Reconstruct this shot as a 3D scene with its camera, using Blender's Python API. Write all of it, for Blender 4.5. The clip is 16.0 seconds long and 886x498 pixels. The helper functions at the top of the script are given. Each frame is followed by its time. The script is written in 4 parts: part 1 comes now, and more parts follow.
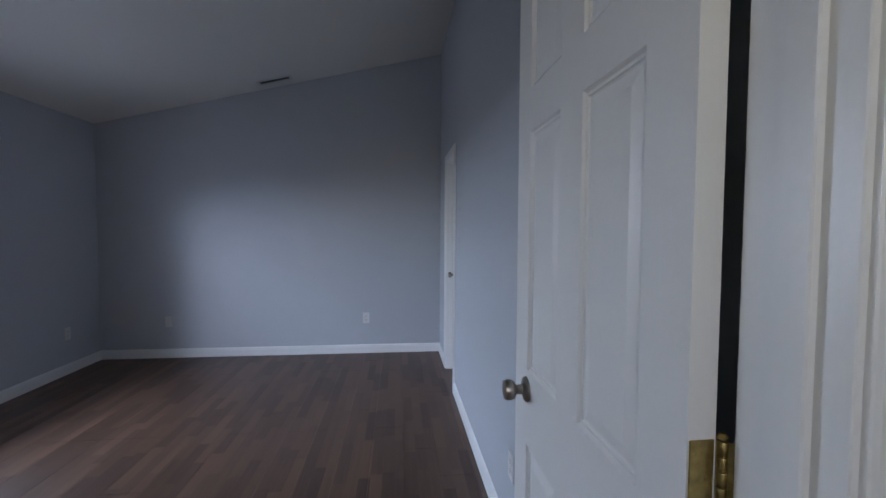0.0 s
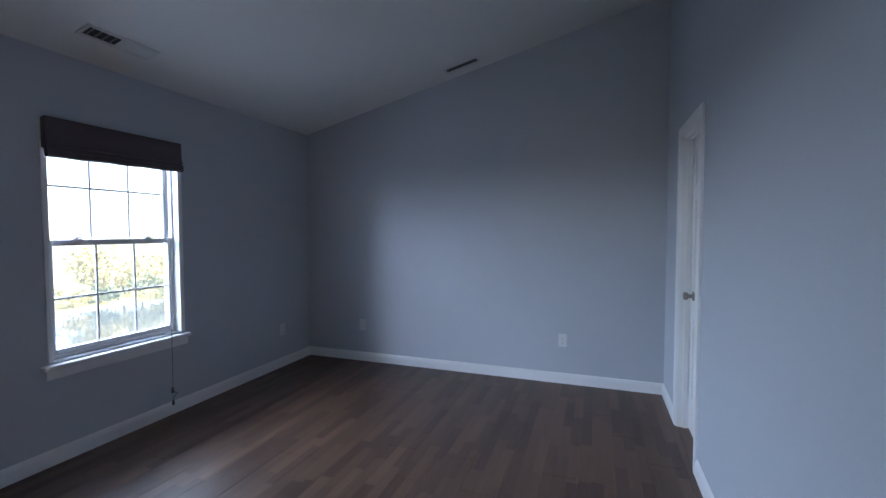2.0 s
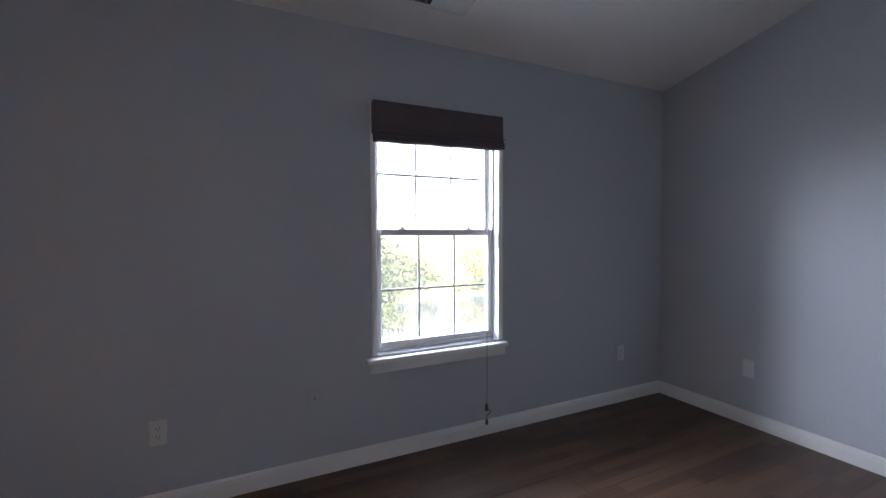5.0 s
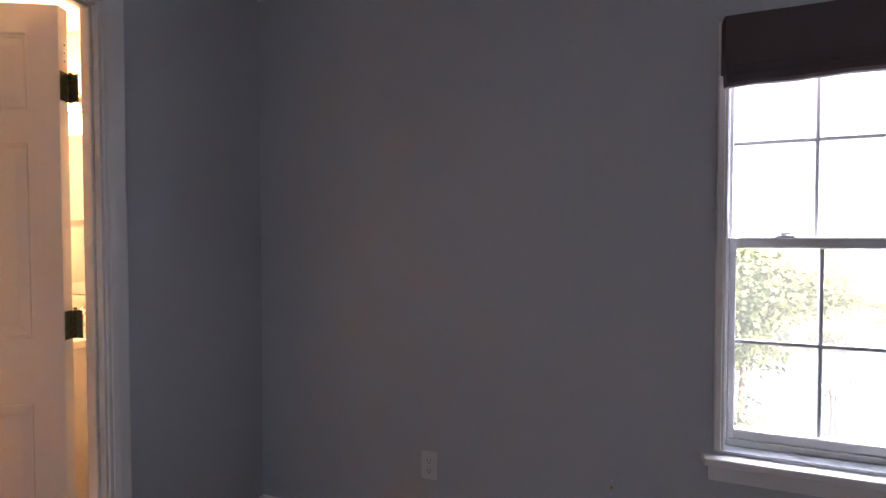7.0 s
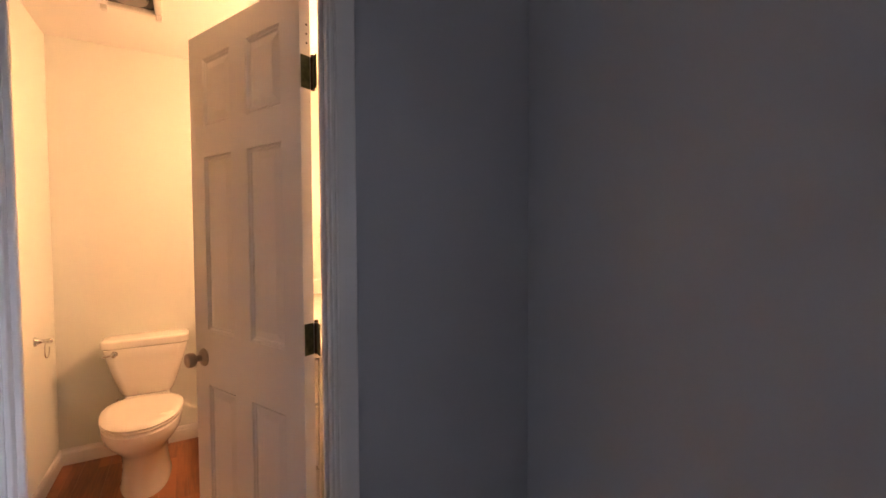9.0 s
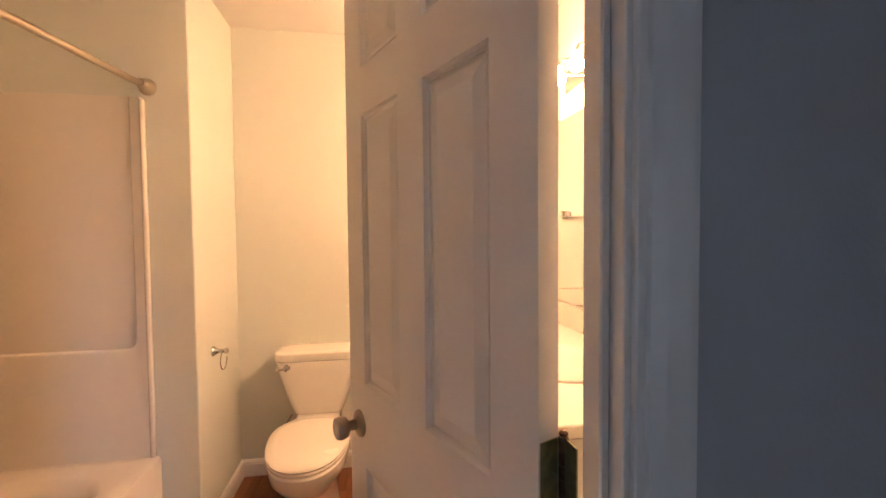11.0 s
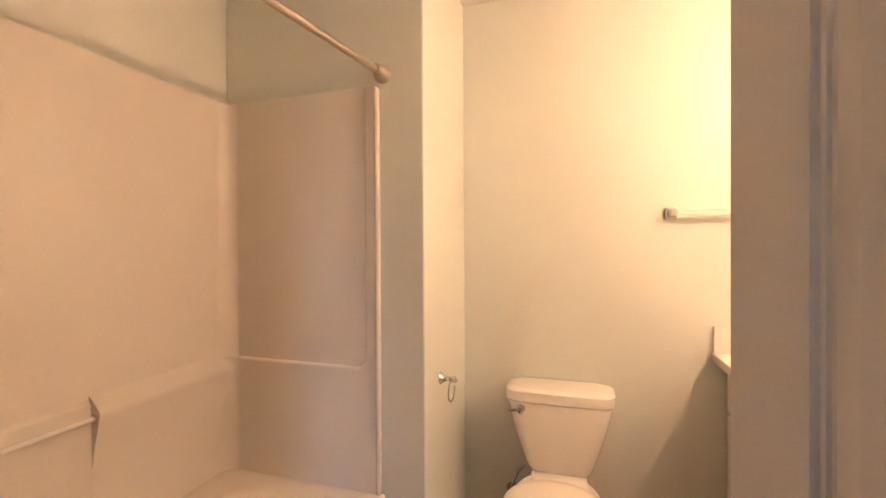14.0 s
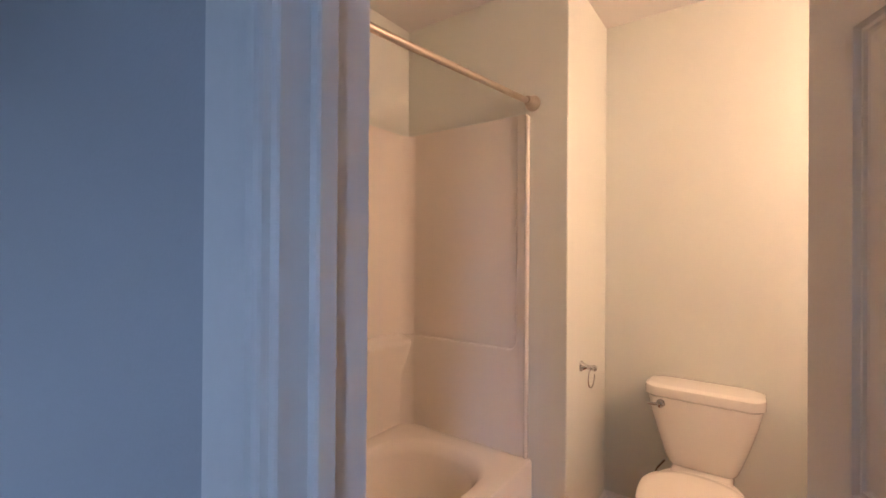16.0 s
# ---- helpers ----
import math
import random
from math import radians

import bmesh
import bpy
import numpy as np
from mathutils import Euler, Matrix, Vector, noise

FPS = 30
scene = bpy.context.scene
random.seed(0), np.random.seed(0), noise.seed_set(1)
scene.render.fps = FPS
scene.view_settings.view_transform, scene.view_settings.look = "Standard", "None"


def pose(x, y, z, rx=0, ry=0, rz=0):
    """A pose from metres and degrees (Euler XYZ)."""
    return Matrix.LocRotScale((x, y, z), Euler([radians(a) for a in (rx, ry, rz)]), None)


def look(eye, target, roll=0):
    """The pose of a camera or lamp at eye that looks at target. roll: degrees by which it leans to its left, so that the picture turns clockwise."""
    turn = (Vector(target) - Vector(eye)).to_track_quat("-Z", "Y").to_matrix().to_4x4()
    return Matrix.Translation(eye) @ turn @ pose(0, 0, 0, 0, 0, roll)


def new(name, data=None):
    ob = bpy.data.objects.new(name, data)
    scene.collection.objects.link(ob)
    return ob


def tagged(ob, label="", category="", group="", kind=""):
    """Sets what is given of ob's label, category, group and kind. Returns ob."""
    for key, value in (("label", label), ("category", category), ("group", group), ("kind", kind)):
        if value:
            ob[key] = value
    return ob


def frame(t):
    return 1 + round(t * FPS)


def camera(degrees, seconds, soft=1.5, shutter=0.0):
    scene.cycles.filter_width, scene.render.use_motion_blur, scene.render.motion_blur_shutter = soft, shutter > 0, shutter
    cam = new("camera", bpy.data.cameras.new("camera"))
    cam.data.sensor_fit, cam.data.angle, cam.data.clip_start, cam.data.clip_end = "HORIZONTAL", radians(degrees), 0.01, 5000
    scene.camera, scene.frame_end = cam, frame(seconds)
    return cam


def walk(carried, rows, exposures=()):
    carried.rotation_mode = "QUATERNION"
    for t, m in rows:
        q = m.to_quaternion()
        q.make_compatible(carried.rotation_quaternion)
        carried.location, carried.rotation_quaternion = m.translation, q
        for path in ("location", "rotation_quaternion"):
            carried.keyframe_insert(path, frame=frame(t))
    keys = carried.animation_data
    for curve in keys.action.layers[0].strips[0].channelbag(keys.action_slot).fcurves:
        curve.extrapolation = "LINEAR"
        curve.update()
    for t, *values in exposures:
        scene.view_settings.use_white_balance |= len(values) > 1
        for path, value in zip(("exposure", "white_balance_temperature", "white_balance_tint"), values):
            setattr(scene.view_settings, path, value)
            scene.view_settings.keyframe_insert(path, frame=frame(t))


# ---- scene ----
cam = camera(92.2, 16.0)
PATH = [
    (0, (0.143, 0.614, 1.335), (0.356, 2.601, 1.246), 0.3),
    (0.5, (0.122, 0.812, 1.35), (0.094, 2.81, 1.261), 0.2),
    (1, (0.118, 1.05, 1.356), (-0.1, 3.036, 1.263), 0.4),
    (1.5, (0.052, 1.203, 1.333), (-0.33, 3.165, 1.252), 0.2),
    (2, (0.07, 1.396, 1.343), (-0.604, 3.278, 1.26), -0.1),
    (2.5, (0.004, 1.541, 1.34), (-0.918, 3.314, 1.254), 0.2),
    (3, (-0.136, 1.677, 1.354), (-1.235, 3.345, 1.263), 0.3),
    (3.2, (-0.145, 1.74, 1.335), (-1.334, 3.346, 1.252), 0.2),
    (5.5, (-0.741, 2.347, 1.257), (-2.668, 2.881, 1.217), -0.3),
    (6, (-0.892, 2.46, 1.24), (-2.89, 2.557, 1.235), -0.2),
    (6.5, (-1.087, 2.509, 1.291), (-3.061, 2.195, 1.238), -0.2),
    (7, (-1.251, 2.488, 1.291), (-3.148, 1.856, 1.244), -0.0),
    (7.5, (-1.475, 2.484, 1.29), (-3.197, 1.47, 1.234), -0.3),
    (8, (-1.7, 2.442, 1.281), (-3.15, 1.065, 1.235), -0.4),
    (8.5, (-1.79, 2.307, 1.309), (-3.026, 0.736, 1.248), -0.0),
    (9, (-1.857, 2.165, 1.318), (-2.885, 0.451, 1.244), -0.2),
    (9.5, (-1.964, 1.998, 1.312), (-2.736, 0.154, 1.253), -0.1),
    (9.7, (-1.987, 1.93, 1.322), (-2.635, 0.039, 1.244), -0.3),
    (12, (-1.887, 1.122, 1.318), (-2.094, -0.867, 1.249), -0.1),
    (12.5, (-1.86, 1.034, 1.345), (-1.926, -0.964, 1.264), 0.1),
    (13, (-1.782, 0.992, 1.301), (-1.675, -1.005, 1.275), -0.7),
    (13.5, (-1.733, 0.958, 1.296), (-1.382, -1.011, 1.284), -0.7),
    (14, (-1.714, 0.931, 1.304), (-1.111, -0.976, 1.289), -0.3),
    (14.5, (-1.729, 0.954, 1.298), (-0.917, -0.874, 1.292), -0.1),
    (15, (-1.766, 1.031, 1.309), (-0.812, -0.727, 1.302), 0.0),
    (15.5, (-1.808, 1.132, 1.291), (-0.744, -0.562, 1.298), 0.3),
    (16, (-1.809, 1.222, 1.291), (-0.633, -0.395, 1.298), 0.4),
]
walk(cam, [(t, look(eye, target, roll)) for t, eye, target, roll in PATH],
     [(0.0, 2.58, 6550, 16), (1.5, 2.6, 6050, 12), (3.0, 2.62, 6450, 18), (5.5, 3.0, 7200, 17), (7.0, 3.05, 7700, 24), (8.0, 2.95, 8500, 30), (8.5, 2.88, 8300, 28), (9.5, 2.75, 7600, 21), (12.5, 2.8, 6500, 13), (14.5, 2.66, 5850, 9), (15.5, 2.64, 5800, 10), (16.0, 2.54, 5500, 14)])

# ---- world and light ----
world = bpy.data.worlds.new("sky")
scene.world = world
world.use_nodes = True
wn = world.node_tree.nodes
sky = wn.new("ShaderNodeTexSky")
sky.sky_type = "NISHITA"
sky.sun_disc = False
sky.sun_elevation = radians(38)
sky.sun_rotation = radians(60)
world.node_tree.links.new(sky.outputs[0], wn["Background"].inputs[0])
wn["Background"].inputs[1].default_value = 0.15

sun_data = bpy.data.lights.new("sun", "SUN")
sun_data.energy, sun_data.angle, sun_data.color = 5.0, radians(0.5), (1.0, 0.95, 0.86)
sun = new("sun", sun_data)
sun.matrix_world = look((8, 6, 12), (-2, 0.5, 0))

# daylight at the window: the light off the ground and far bank in the opening itself, and the bright low sky before it
for nm, watts, wide, tall, eye, aim in (("window_daylight", 1.3, 0.80, 1.3, (-3.07, 3.325, 1.25), (-1.9, 3.325, 1.1)), ("window_skylight", 640.0, 12.0, 2.1, (-5.8, 3.3, 2.57), (-2.9, 3.3, 2.03))):
    day = bpy.data.lights.new(nm, "AREA")
    day.shape, day.size, day.size_y = "RECTANGLE", wide, tall
    day.energy, day.color = watts, (0.62, 0.77, 1.0)
    new(nm, day).matrix_world = look(eye, aim)

# unseen lamp added for light from the hall, behind the start of the walk
hall = bpy.data.lights.new("hall_fill", "AREA")
hall.shape, hall.size, hall.size_y = "RECTANGLE", 0.5, 0.9
hall.energy, hall.color = 0.9, (1.0, 0.89, 0.78)
new("hall_fill", hall).matrix_world = look((-0.04, -1.0, 1.78), (0.10, 0.0, 1.70))

# ---- materials ----
MATS = {}


def mat(name, color, rough=0.5, metal=0.0, var=0.06, scale=6.0, bump=0.0, bump_scale=120.0, fine=0.03, coat=0.0, spec=0.5):
    """Paint-like surface: two scales of tone, fine relief."""
    m = bpy.data.materials.new(name)
    m.use_nodes = True
    n, l = m.node_tree.nodes, m.node_tree.links
    b = n["Principled BSDF"]
    b.inputs["Roughness"].default_value = rough
    b.inputs["Metallic"].default_value = metal
    b.inputs["Coat Weight"].default_value = coat
    b.inputs["Specular IOR Level"].default_value = spec
    co = n.new("ShaderNodeTexCoord")
    big = n.new("ShaderNodeTexNoise")
    big.inputs["Scale"].default_value, big.inputs["Detail"].default_value = scale, 4
    small = n.new("ShaderNodeTexNoise")
    small.inputs["Scale"].default_value, small.inputs["Detail"].default_value = bump_scale, 3
    l.new(co.outputs["Object"], big.inputs["Vector"])
    l.new(co.outputs["Object"], small.inputs["Vector"])
    total = n.new("ShaderNodeMath")
    total.operation = "MULTIPLY_ADD"
    l.new(small.outputs["Fac"], total.inputs[0])
    total.inputs[1].default_value = fine / max(var, 1e-3)
    l.new(big.outputs["Fac"], total.inputs[2])
    ramp = n.new("ShaderNodeMapRange")
    ramp.inputs["From Min"].default_value, ramp.inputs["From Max"].default_value = 0.3, 0.7 + fine / max(var, 1e-3)
    ramp.inputs["To Min"].default_value, ramp.inputs["To Max"].default_value = 1 - var, 1 + var
    l.new(total.outputs[0], ramp.inputs["Value"])
    tone = n.new("ShaderNodeMix")
    tone.data_type, tone.blend_type = "RGBA", "MULTIPLY"
    tone.inputs["Factor"].default_value = 1.0
    tone.inputs["A"].default_value = (*color, 1)
    l.new(ramp.outputs["Result"], tone.inputs["B"])
    l.new(tone.outputs["Result"], b.inputs["Base Color"])
    rr = n.new("ShaderNodeMapRange")
    rr.inputs["To Min"].default_value, rr.inputs["To Max"].default_value = max(rough - 0.07, 0.02), min(rough + 0.07, 1)
    l.new(big.outputs["Fac"], rr.inputs["Value"])
    l.new(rr.outputs["Result"], b.inputs["Roughness"])
    if bump:
        bp = n.new("ShaderNodeBump")
        bp.inputs["Strength"].default_value, bp.inputs["Distance"].default_value = bump, 0.002
        l.new(small.outputs["Fac"], bp.inputs["Height"])
        l.new(bp.outputs["Normal"], b.inputs["Normal"])
    MATS[name] = m
    return m


def wood_floor(name, dark, light, strip, length, rough, knots=0.0):
    """Laminate boards printed with strips of varied tone, grain along y."""
    m = bpy.data.materials.new(name)
    m.use_nodes = True
    n, l = m.node_tree.nodes, m.node_tree.links
    b = n["Principled BSDF"]
    geo = n.new("ShaderNodeNewGeometry")
    sep = n.new("ShaderNodeSeparateXYZ")
    l.new(geo.outputs["Position"], sep.inputs[0])

    def op(kind, a, c=None):
        q = n.new("ShaderNodeMath")
        q.operation = kind
        for k, v in ((0, a), (1, c)):
            if v is None:
                continue
            if isinstance(v, (int, float)):
                q.inputs[k].default_value = v
            else:
                l.new(v, q.inputs[k])
        return q.outputs[0]

    col = op("FLOOR", op("DIVIDE", sep.outputs["X"], strip))
    wn1 = n.new("ShaderNodeTexWhiteNoise")
    wn1.noise_dimensions = "1D"
    l.new(col, wn1.inputs["W"])
    row = op("FLOOR", op("ADD", op("DIVIDE", sep.outputs["Y"], length), op("MULTIPLY", wn1.outputs["Value"], 7.0)))
    pair = n.new("ShaderNodeCombineXYZ")
    l.new(col, pair.inputs[0])
    l.new(row, pair.inputs[1])
    wn2 = n.new("ShaderNodeTexWhiteNoise")
    wn2.noise_dimensions = "2D"
    l.new(pair.outputs[0], wn2.inputs["Vector"])
    mapn = n.new("ShaderNodeMapping")
    mapn.inputs["Scale"].default_value = (60, 3.5, 1)
    l.new(geo.outputs["Position"], mapn.inputs["Vector"])
    off = n.new("ShaderNodeVectorMath")
    off.operation = "ADD"
    l.new(mapn.outputs[0], off.inputs[0])
    l.new(wn2.outputs["Color"], off.inputs[1])
    grain = n.new("ShaderNodeTexNoise")
    grain.inputs["Scale"].default_value, grain.inputs["Detail"].default_value, grain.inputs["Distortion"].default_value = 1.0, 6, 0.6 + knots
    l.new(off.outputs[0], grain.inputs["Vector"])
    cloud = n.new("ShaderNodeTexNoise")
    cloud.inputs["Scale"].default_value, cloud.inputs["Detail"].default_value = 1.0, 3
    cmap = n.new("ShaderNodeMapping")
    cmap.inputs["Scale"].default_value = (9, 2.2, 1)
    l.new(geo.outputs["Position"], cmap.inputs["Vector"])
    l.new(cmap.outputs[0], cloud.inputs["Vector"])
    mixv = op("ADD", op("ADD", op("MULTIPLY", wn2.outputs["Value"], 0.5), op("MULTIPLY", grain.outputs["Fac"], 0.55)), op("MULTIPLY", cloud.outputs["Fac"], 0.3 + knots))
    ramp = n.new("ShaderNodeValToRGB")
    ramp.color_ramp.elements[0].position, ramp.color_ramp.elements[0].color = 0.35, (*dark, 1)
    ramp.color_ramp.elements[1].position, ramp.color_ramp.elements[1].color = 1.05, (*light, 1)
    l.new(mixv, ramp.inputs[0])
    l.new(ramp.outputs[0], b.inputs["Base Color"])
    b.inputs["Roughness"].default_value = rough
    rr = n.new("ShaderNodeMapRange")
    rr.inputs["To Min"].default_value, rr.inputs["To Max"].default_value = rough - 0.06, rough + 0.1
    l.new(grain.outputs["Fac"], rr.inputs["Value"])
    l.new(rr.outputs[0], b.inputs["Roughness"])
    bp = n.new("ShaderNodeBump")
    bp.inputs["Strength"].default_value, bp.inputs["Distance"].default_value = 0.12, 0.001
    l.new(grain.outputs["Fac"], bp.inputs["Height"])
    l.new(bp.outputs["Normal"], b.inputs["Normal"])
    return m


M_WALL = mat("wall_paint_blue_grey", (0.478, 0.50, 0.533), 0.55, var=0.03, scale=1.3, bump=0.25, bump_scale=160, fine=0.01)
M_BATHWALL = mat("bath_wall_paint", (0.675, 0.70, 0.645), 0.5, var=0.03, scale=1.3, bump=0.25, bump_scale=160, fine=0.01)
M_CEIL = mat("ceiling_paint", (0.73, 0.72, 0.69), 0.8, var=0.03, scale=1.0, bump=0.5, bump_scale=220, fine=0.02)
M_TRIM = mat("trim_white_paint", (0.79, 0.785, 0.77), 0.35, var=0.03, scale=4, bump=0.08, bump_scale=90)
M_DOOR = mat("door_white_paint", (0.80, 0.79, 0.765), 0.42, var=0.03, scale=3, bump=0.12, bump_scale=140)
M_VINYL = mat("window_vinyl", (0.69, 0.69, 0.70), 0.4, var=0.02, scale=5)
M_MUNTIN = mat("window_grid", (0.60, 0.61, 0.63), 0.4, var=0.02, scale=5)
M_SHADE = mat("shade_fabric", (0.11, 0.085, 0.09), 0.85, var=0.18, scale=14, bump=0.6, bump_scale=500, fine=0.12)
M_CORD = mat("cord_dark", (0.10, 0.09, 0.08), 0.8, var=0.1, scale=60)
M_NICKEL = mat("satin_nickel", (0.52, 0.45, 0.38), 0.32, 1.0, var=0.02, scale=20)
M_KNOB = mat("worn_nickel_knob", (0.36, 0.31, 0.27), 0.3, 1.0, var=0.08, scale=30)
M_CHROME = mat("chrome", (0.62, 0.62, 0.62), 0.12, 1.0, var=0.02, scale=20)
M_BRASS = mat("aged_brass", (0.42, 0.31, 0.12), 0.35, 1.0, var=0.3, scale=60, bump=0.2)
M_GREENBRASS = mat("tarnished_hinge", (0.20, 0.21, 0.12), 0.5, 0.7, var=0.35, scale=70, bump=0.3)
M_BRONZE = mat("dark_hinge_pin", (0.10, 0.06, 0.035), 0.4, 0.9, var=0.2, scale=60)
M_PLATE = mat("outlet_plastic", (0.67, 0.66, 0.64), 0.35, var=0.02, scale=20)
M_SLOT = mat("dark_slot", (0.02, 0.02, 0.02), 0.7, var=0.1)
M_VENT = mat("vent_enamel", (0.62, 0.61, 0.58), 0.45, var=0.06, scale=20)
M_DUCT = mat("unlit_duct", (0.04, 0.04, 0.04), 0.8, var=0.1)
M_PORC = mat("white_porcelain", (0.80, 0.77, 0.71), 0.12, var=0.02, scale=5, coat=0.3)
M_SEAT = mat("seat_plastic", (0.80, 0.76, 0.69), 0.25, var=0.02, scale=5)
M_FIBER = mat("fiberglass_surround", (0.72, 0.675, 0.605), 0.13, var=0.02, scale=2.0, bump=0.02, bump_scale=12, coat=0.12, spec=0.4)
M_MARBLE = mat("cultured_marble", (0.78, 0.75, 0.69), 0.15, var=0.05, scale=9)
M_CAB = mat("cabinet_white", (0.66, 0.63, 0.58), 0.4, var=0.03, scale=6)
M_FLOOR = wood_floor("laminate_brown", (0.052, 0.027, 0.018), (0.145, 0.082, 0.053), 0.0633, 0.42, 0.38)
M_BFLOOR = wood_floor("laminate_red", (0.06, 0.018, 0.009), (0.40, 0.16, 0.07), 0.127, 0.9, 0.3, knots=0.5)
M_SUB = mat("subfloor", (0.03, 0.025, 0.02), 0.9)
M_ACRYL = mat("clear_acrylic", (0.85, 0.84, 0.8), 0.1, var=0.02)
M_ACRYL.node_tree.nodes["Principled BSDF"].inputs["Transmission Weight"].default_value = 0.2


def glass_mat(name):
    m = bpy.data.materials.new(name)
    m.use_nodes = True
    n, l = m.node_tree.nodes, m.node_tree.links
    tr, gl, mx, fr = n.new("ShaderNodeBsdfTransparent"), n.new("ShaderNodeBsdfGlossy"), n.new("ShaderNodeMixShader"), n.new("ShaderNodeFresnel")
    gl.inputs["Roughness"].default_value = 0.02
    fr.inputs["IOR"].default_value = 1.45
    l.new(fr.outputs[0], mx.inputs[0])
    l.new(tr.outputs[0], mx.inputs[1])
    l.new(gl.outputs[0], mx.inputs[2])
    # faint translucent share imitates the veiling glare of the bright window
    veil, dm = n.new("ShaderNodeBsdfTranslucent"), n.new("ShaderNodeMixShader")
    dm.inputs[0].default_value = 0.012
    l.new(mx.outputs[0], dm.inputs[1])
    l.new(veil.outputs[0], dm.inputs[2])
    l.new(dm.outputs[0], n["Material Output"].inputs["Surface"])
    return m


def glow_mat(name, color, strength):
    m = bpy.data.materials.new(name)
    m.use_nodes = True
    b = m.node_tree.nodes["Principled BSDF"]
    b.inputs["Base Color"].default_value = (*color, 1)
    b.inputs["Emission Color"].default_value = (*color, 1)
    b.inputs["Emission Strength"].default_value = strength
    return m


M_GLASS = glass_mat("window_glass")
M_MIRROR = mat("mirror_silver", (0.86, 0.87, 0.86), 0.02, 1.0, var=0.0, fine=0.0)
M_MIRROR.node_tree.nodes["Principled BSDF"].inputs["Roughness"].default_value = 0.01
for k in list(M_MIRROR.node_tree.links):
    if k.to_socket.name == "Roughness":
        M_MIRROR.node_tree.links.remove(k)
M_BULB = glow_mat("warm_bulb_glass", (1.0, 0.56, 0.305), 63.0)


# ---- mesh helpers ----
def box(bm, x0, x1, y0, y1, z0, z1, bev=0.0, seg=1):
    vs = [bm.verts.new((x, y, z)) for x in (x0, x1) for y in (y0, y1) for z in (z0, z1)]
    fs = [bm.faces.new([vs[i] for i in q]) for q in ((0, 1, 3, 2), (4, 6, 7, 5), (0, 4, 5, 1), (2, 3, 7, 6), (0, 2, 6, 4), (1, 5, 7, 3))]
    if bev:
        es = list({e for f in fs for e in f.edges})
        bmesh.ops.bevel(bm, geom=es, offset=bev, segments=seg, affect="EDGES", profile=0.6)
    return bm


def obj(name, bm, material, parent=None, label="", smooth=False):
    bmesh.ops.recalc_face_normals(bm, faces=bm.faces)
    me = bpy.data.meshes.new(name)
    bm.to_mesh(me)
    bm.free()
    me.materials.append(material)
    if smooth:
        for p in me.polygons:
            p.use_smooth = True
        me.set_sharp_from_angle(angle=radians(40))
    ob = new(name, me)
    if parent:
        ob.parent = parent
    if label:
        tagged(ob, label)
    return ob


def part(name, bm, material, parent, label="", smooth=False):
    return obj(name, bm, material, parent, label, smooth)


def thing(name, label, category, group="", kind="", m=None):
    ob = new(name)
    if m is not None:
        ob.matrix_world = m
    return tagged(ob, label, category, group, kind)


def loft(bm, rings, cap0=True, cap1=True, close=True):
    """Skin rings of equal point count."""
    vs = [[bm.verts.new(p) for p in r] for r in rings]
    n = len(rings[0])
    for a, b in zip(vs, vs[1:]):
        for i in range(n if close else n - 1):
            j = (i + 1) % n
            bm.faces.new((a[i], a[j], b[j], b[i]))
    if cap0:
        bm.faces.new(list(reversed(vs[0])))
    if cap1:
        bm.faces.new(vs[-1])
    return bm


def rrect(cx, cy, z, hx, hy, r, seg=6):
    """Rounded rectangle ring in a level plane."""
    r = min(r, hx * 0.999, hy * 0.999)
    pts = []
    for sx, sy, a0 in ((1, 1, 0), (-1, 1, 90), (-1, -1, 180), (1, -1, 270)):
        for k in range(seg + 1):
            a = radians(a0 + 90 * k / seg)
            pts.append((cx + sx * (hx - r) + r * math.cos(a), cy + sy * (hy - r) + r * math.sin(a), z))
    return pts


def lathe(bm, prof, axis="z", at=(0, 0, 0), seg=24, sign=1):
    """Turn (radius, along) pairs about an axis."""
    rings = []
    for r, h in prof:
        ring = []
        for k in range(seg):
            a = 2 * math.pi * k / seg
            u, v, w = r * math.cos(a), r * math.sin(a), sign * h
            p = {"z": (u, v, w), "x": (w, u, v), "y": (u, w, v)}[axis]
            ring.append((at[0] + p[0], at[1] + p[1], at[2] + p[2]))
        rings.append(ring)
    return loft(bm, rings)


def tube(bm, pts, r, seg=10):
    """Round rod along points."""
    rings = []
    pts = [Vector(p) for p in pts]
    for i, p in enumerate(pts):
        d = (pts[min(i + 1, len(pts) - 1)] - pts[max(i - 1, 0)]).normalized()
        up = Vector((0, 0, 1)) if abs(d.z) < 0.9 else Vector((1, 0, 0))
        u = d.cross(up).normalized()
        v = d.cross(u)
        rings.append([tuple(p + r * (math.cos(2 * math.pi * k / seg) * u + math.sin(2 * math.pi * k / seg) * v)) for k in range(seg)])
    return loft(bm, rings)


# ---- setting: walls, floors, ceilings ----
XW, XE, YN, YS, YB = -2.86, 0.61, 5.255, 1.062, 0.985
BX_E, BY_T, BY_S, BX_WING = -0.36, -0.455, -1.005, -1.207
ZB = 2.42


def zc(x):
    return 2.375 + (x - XW) * 0.2435


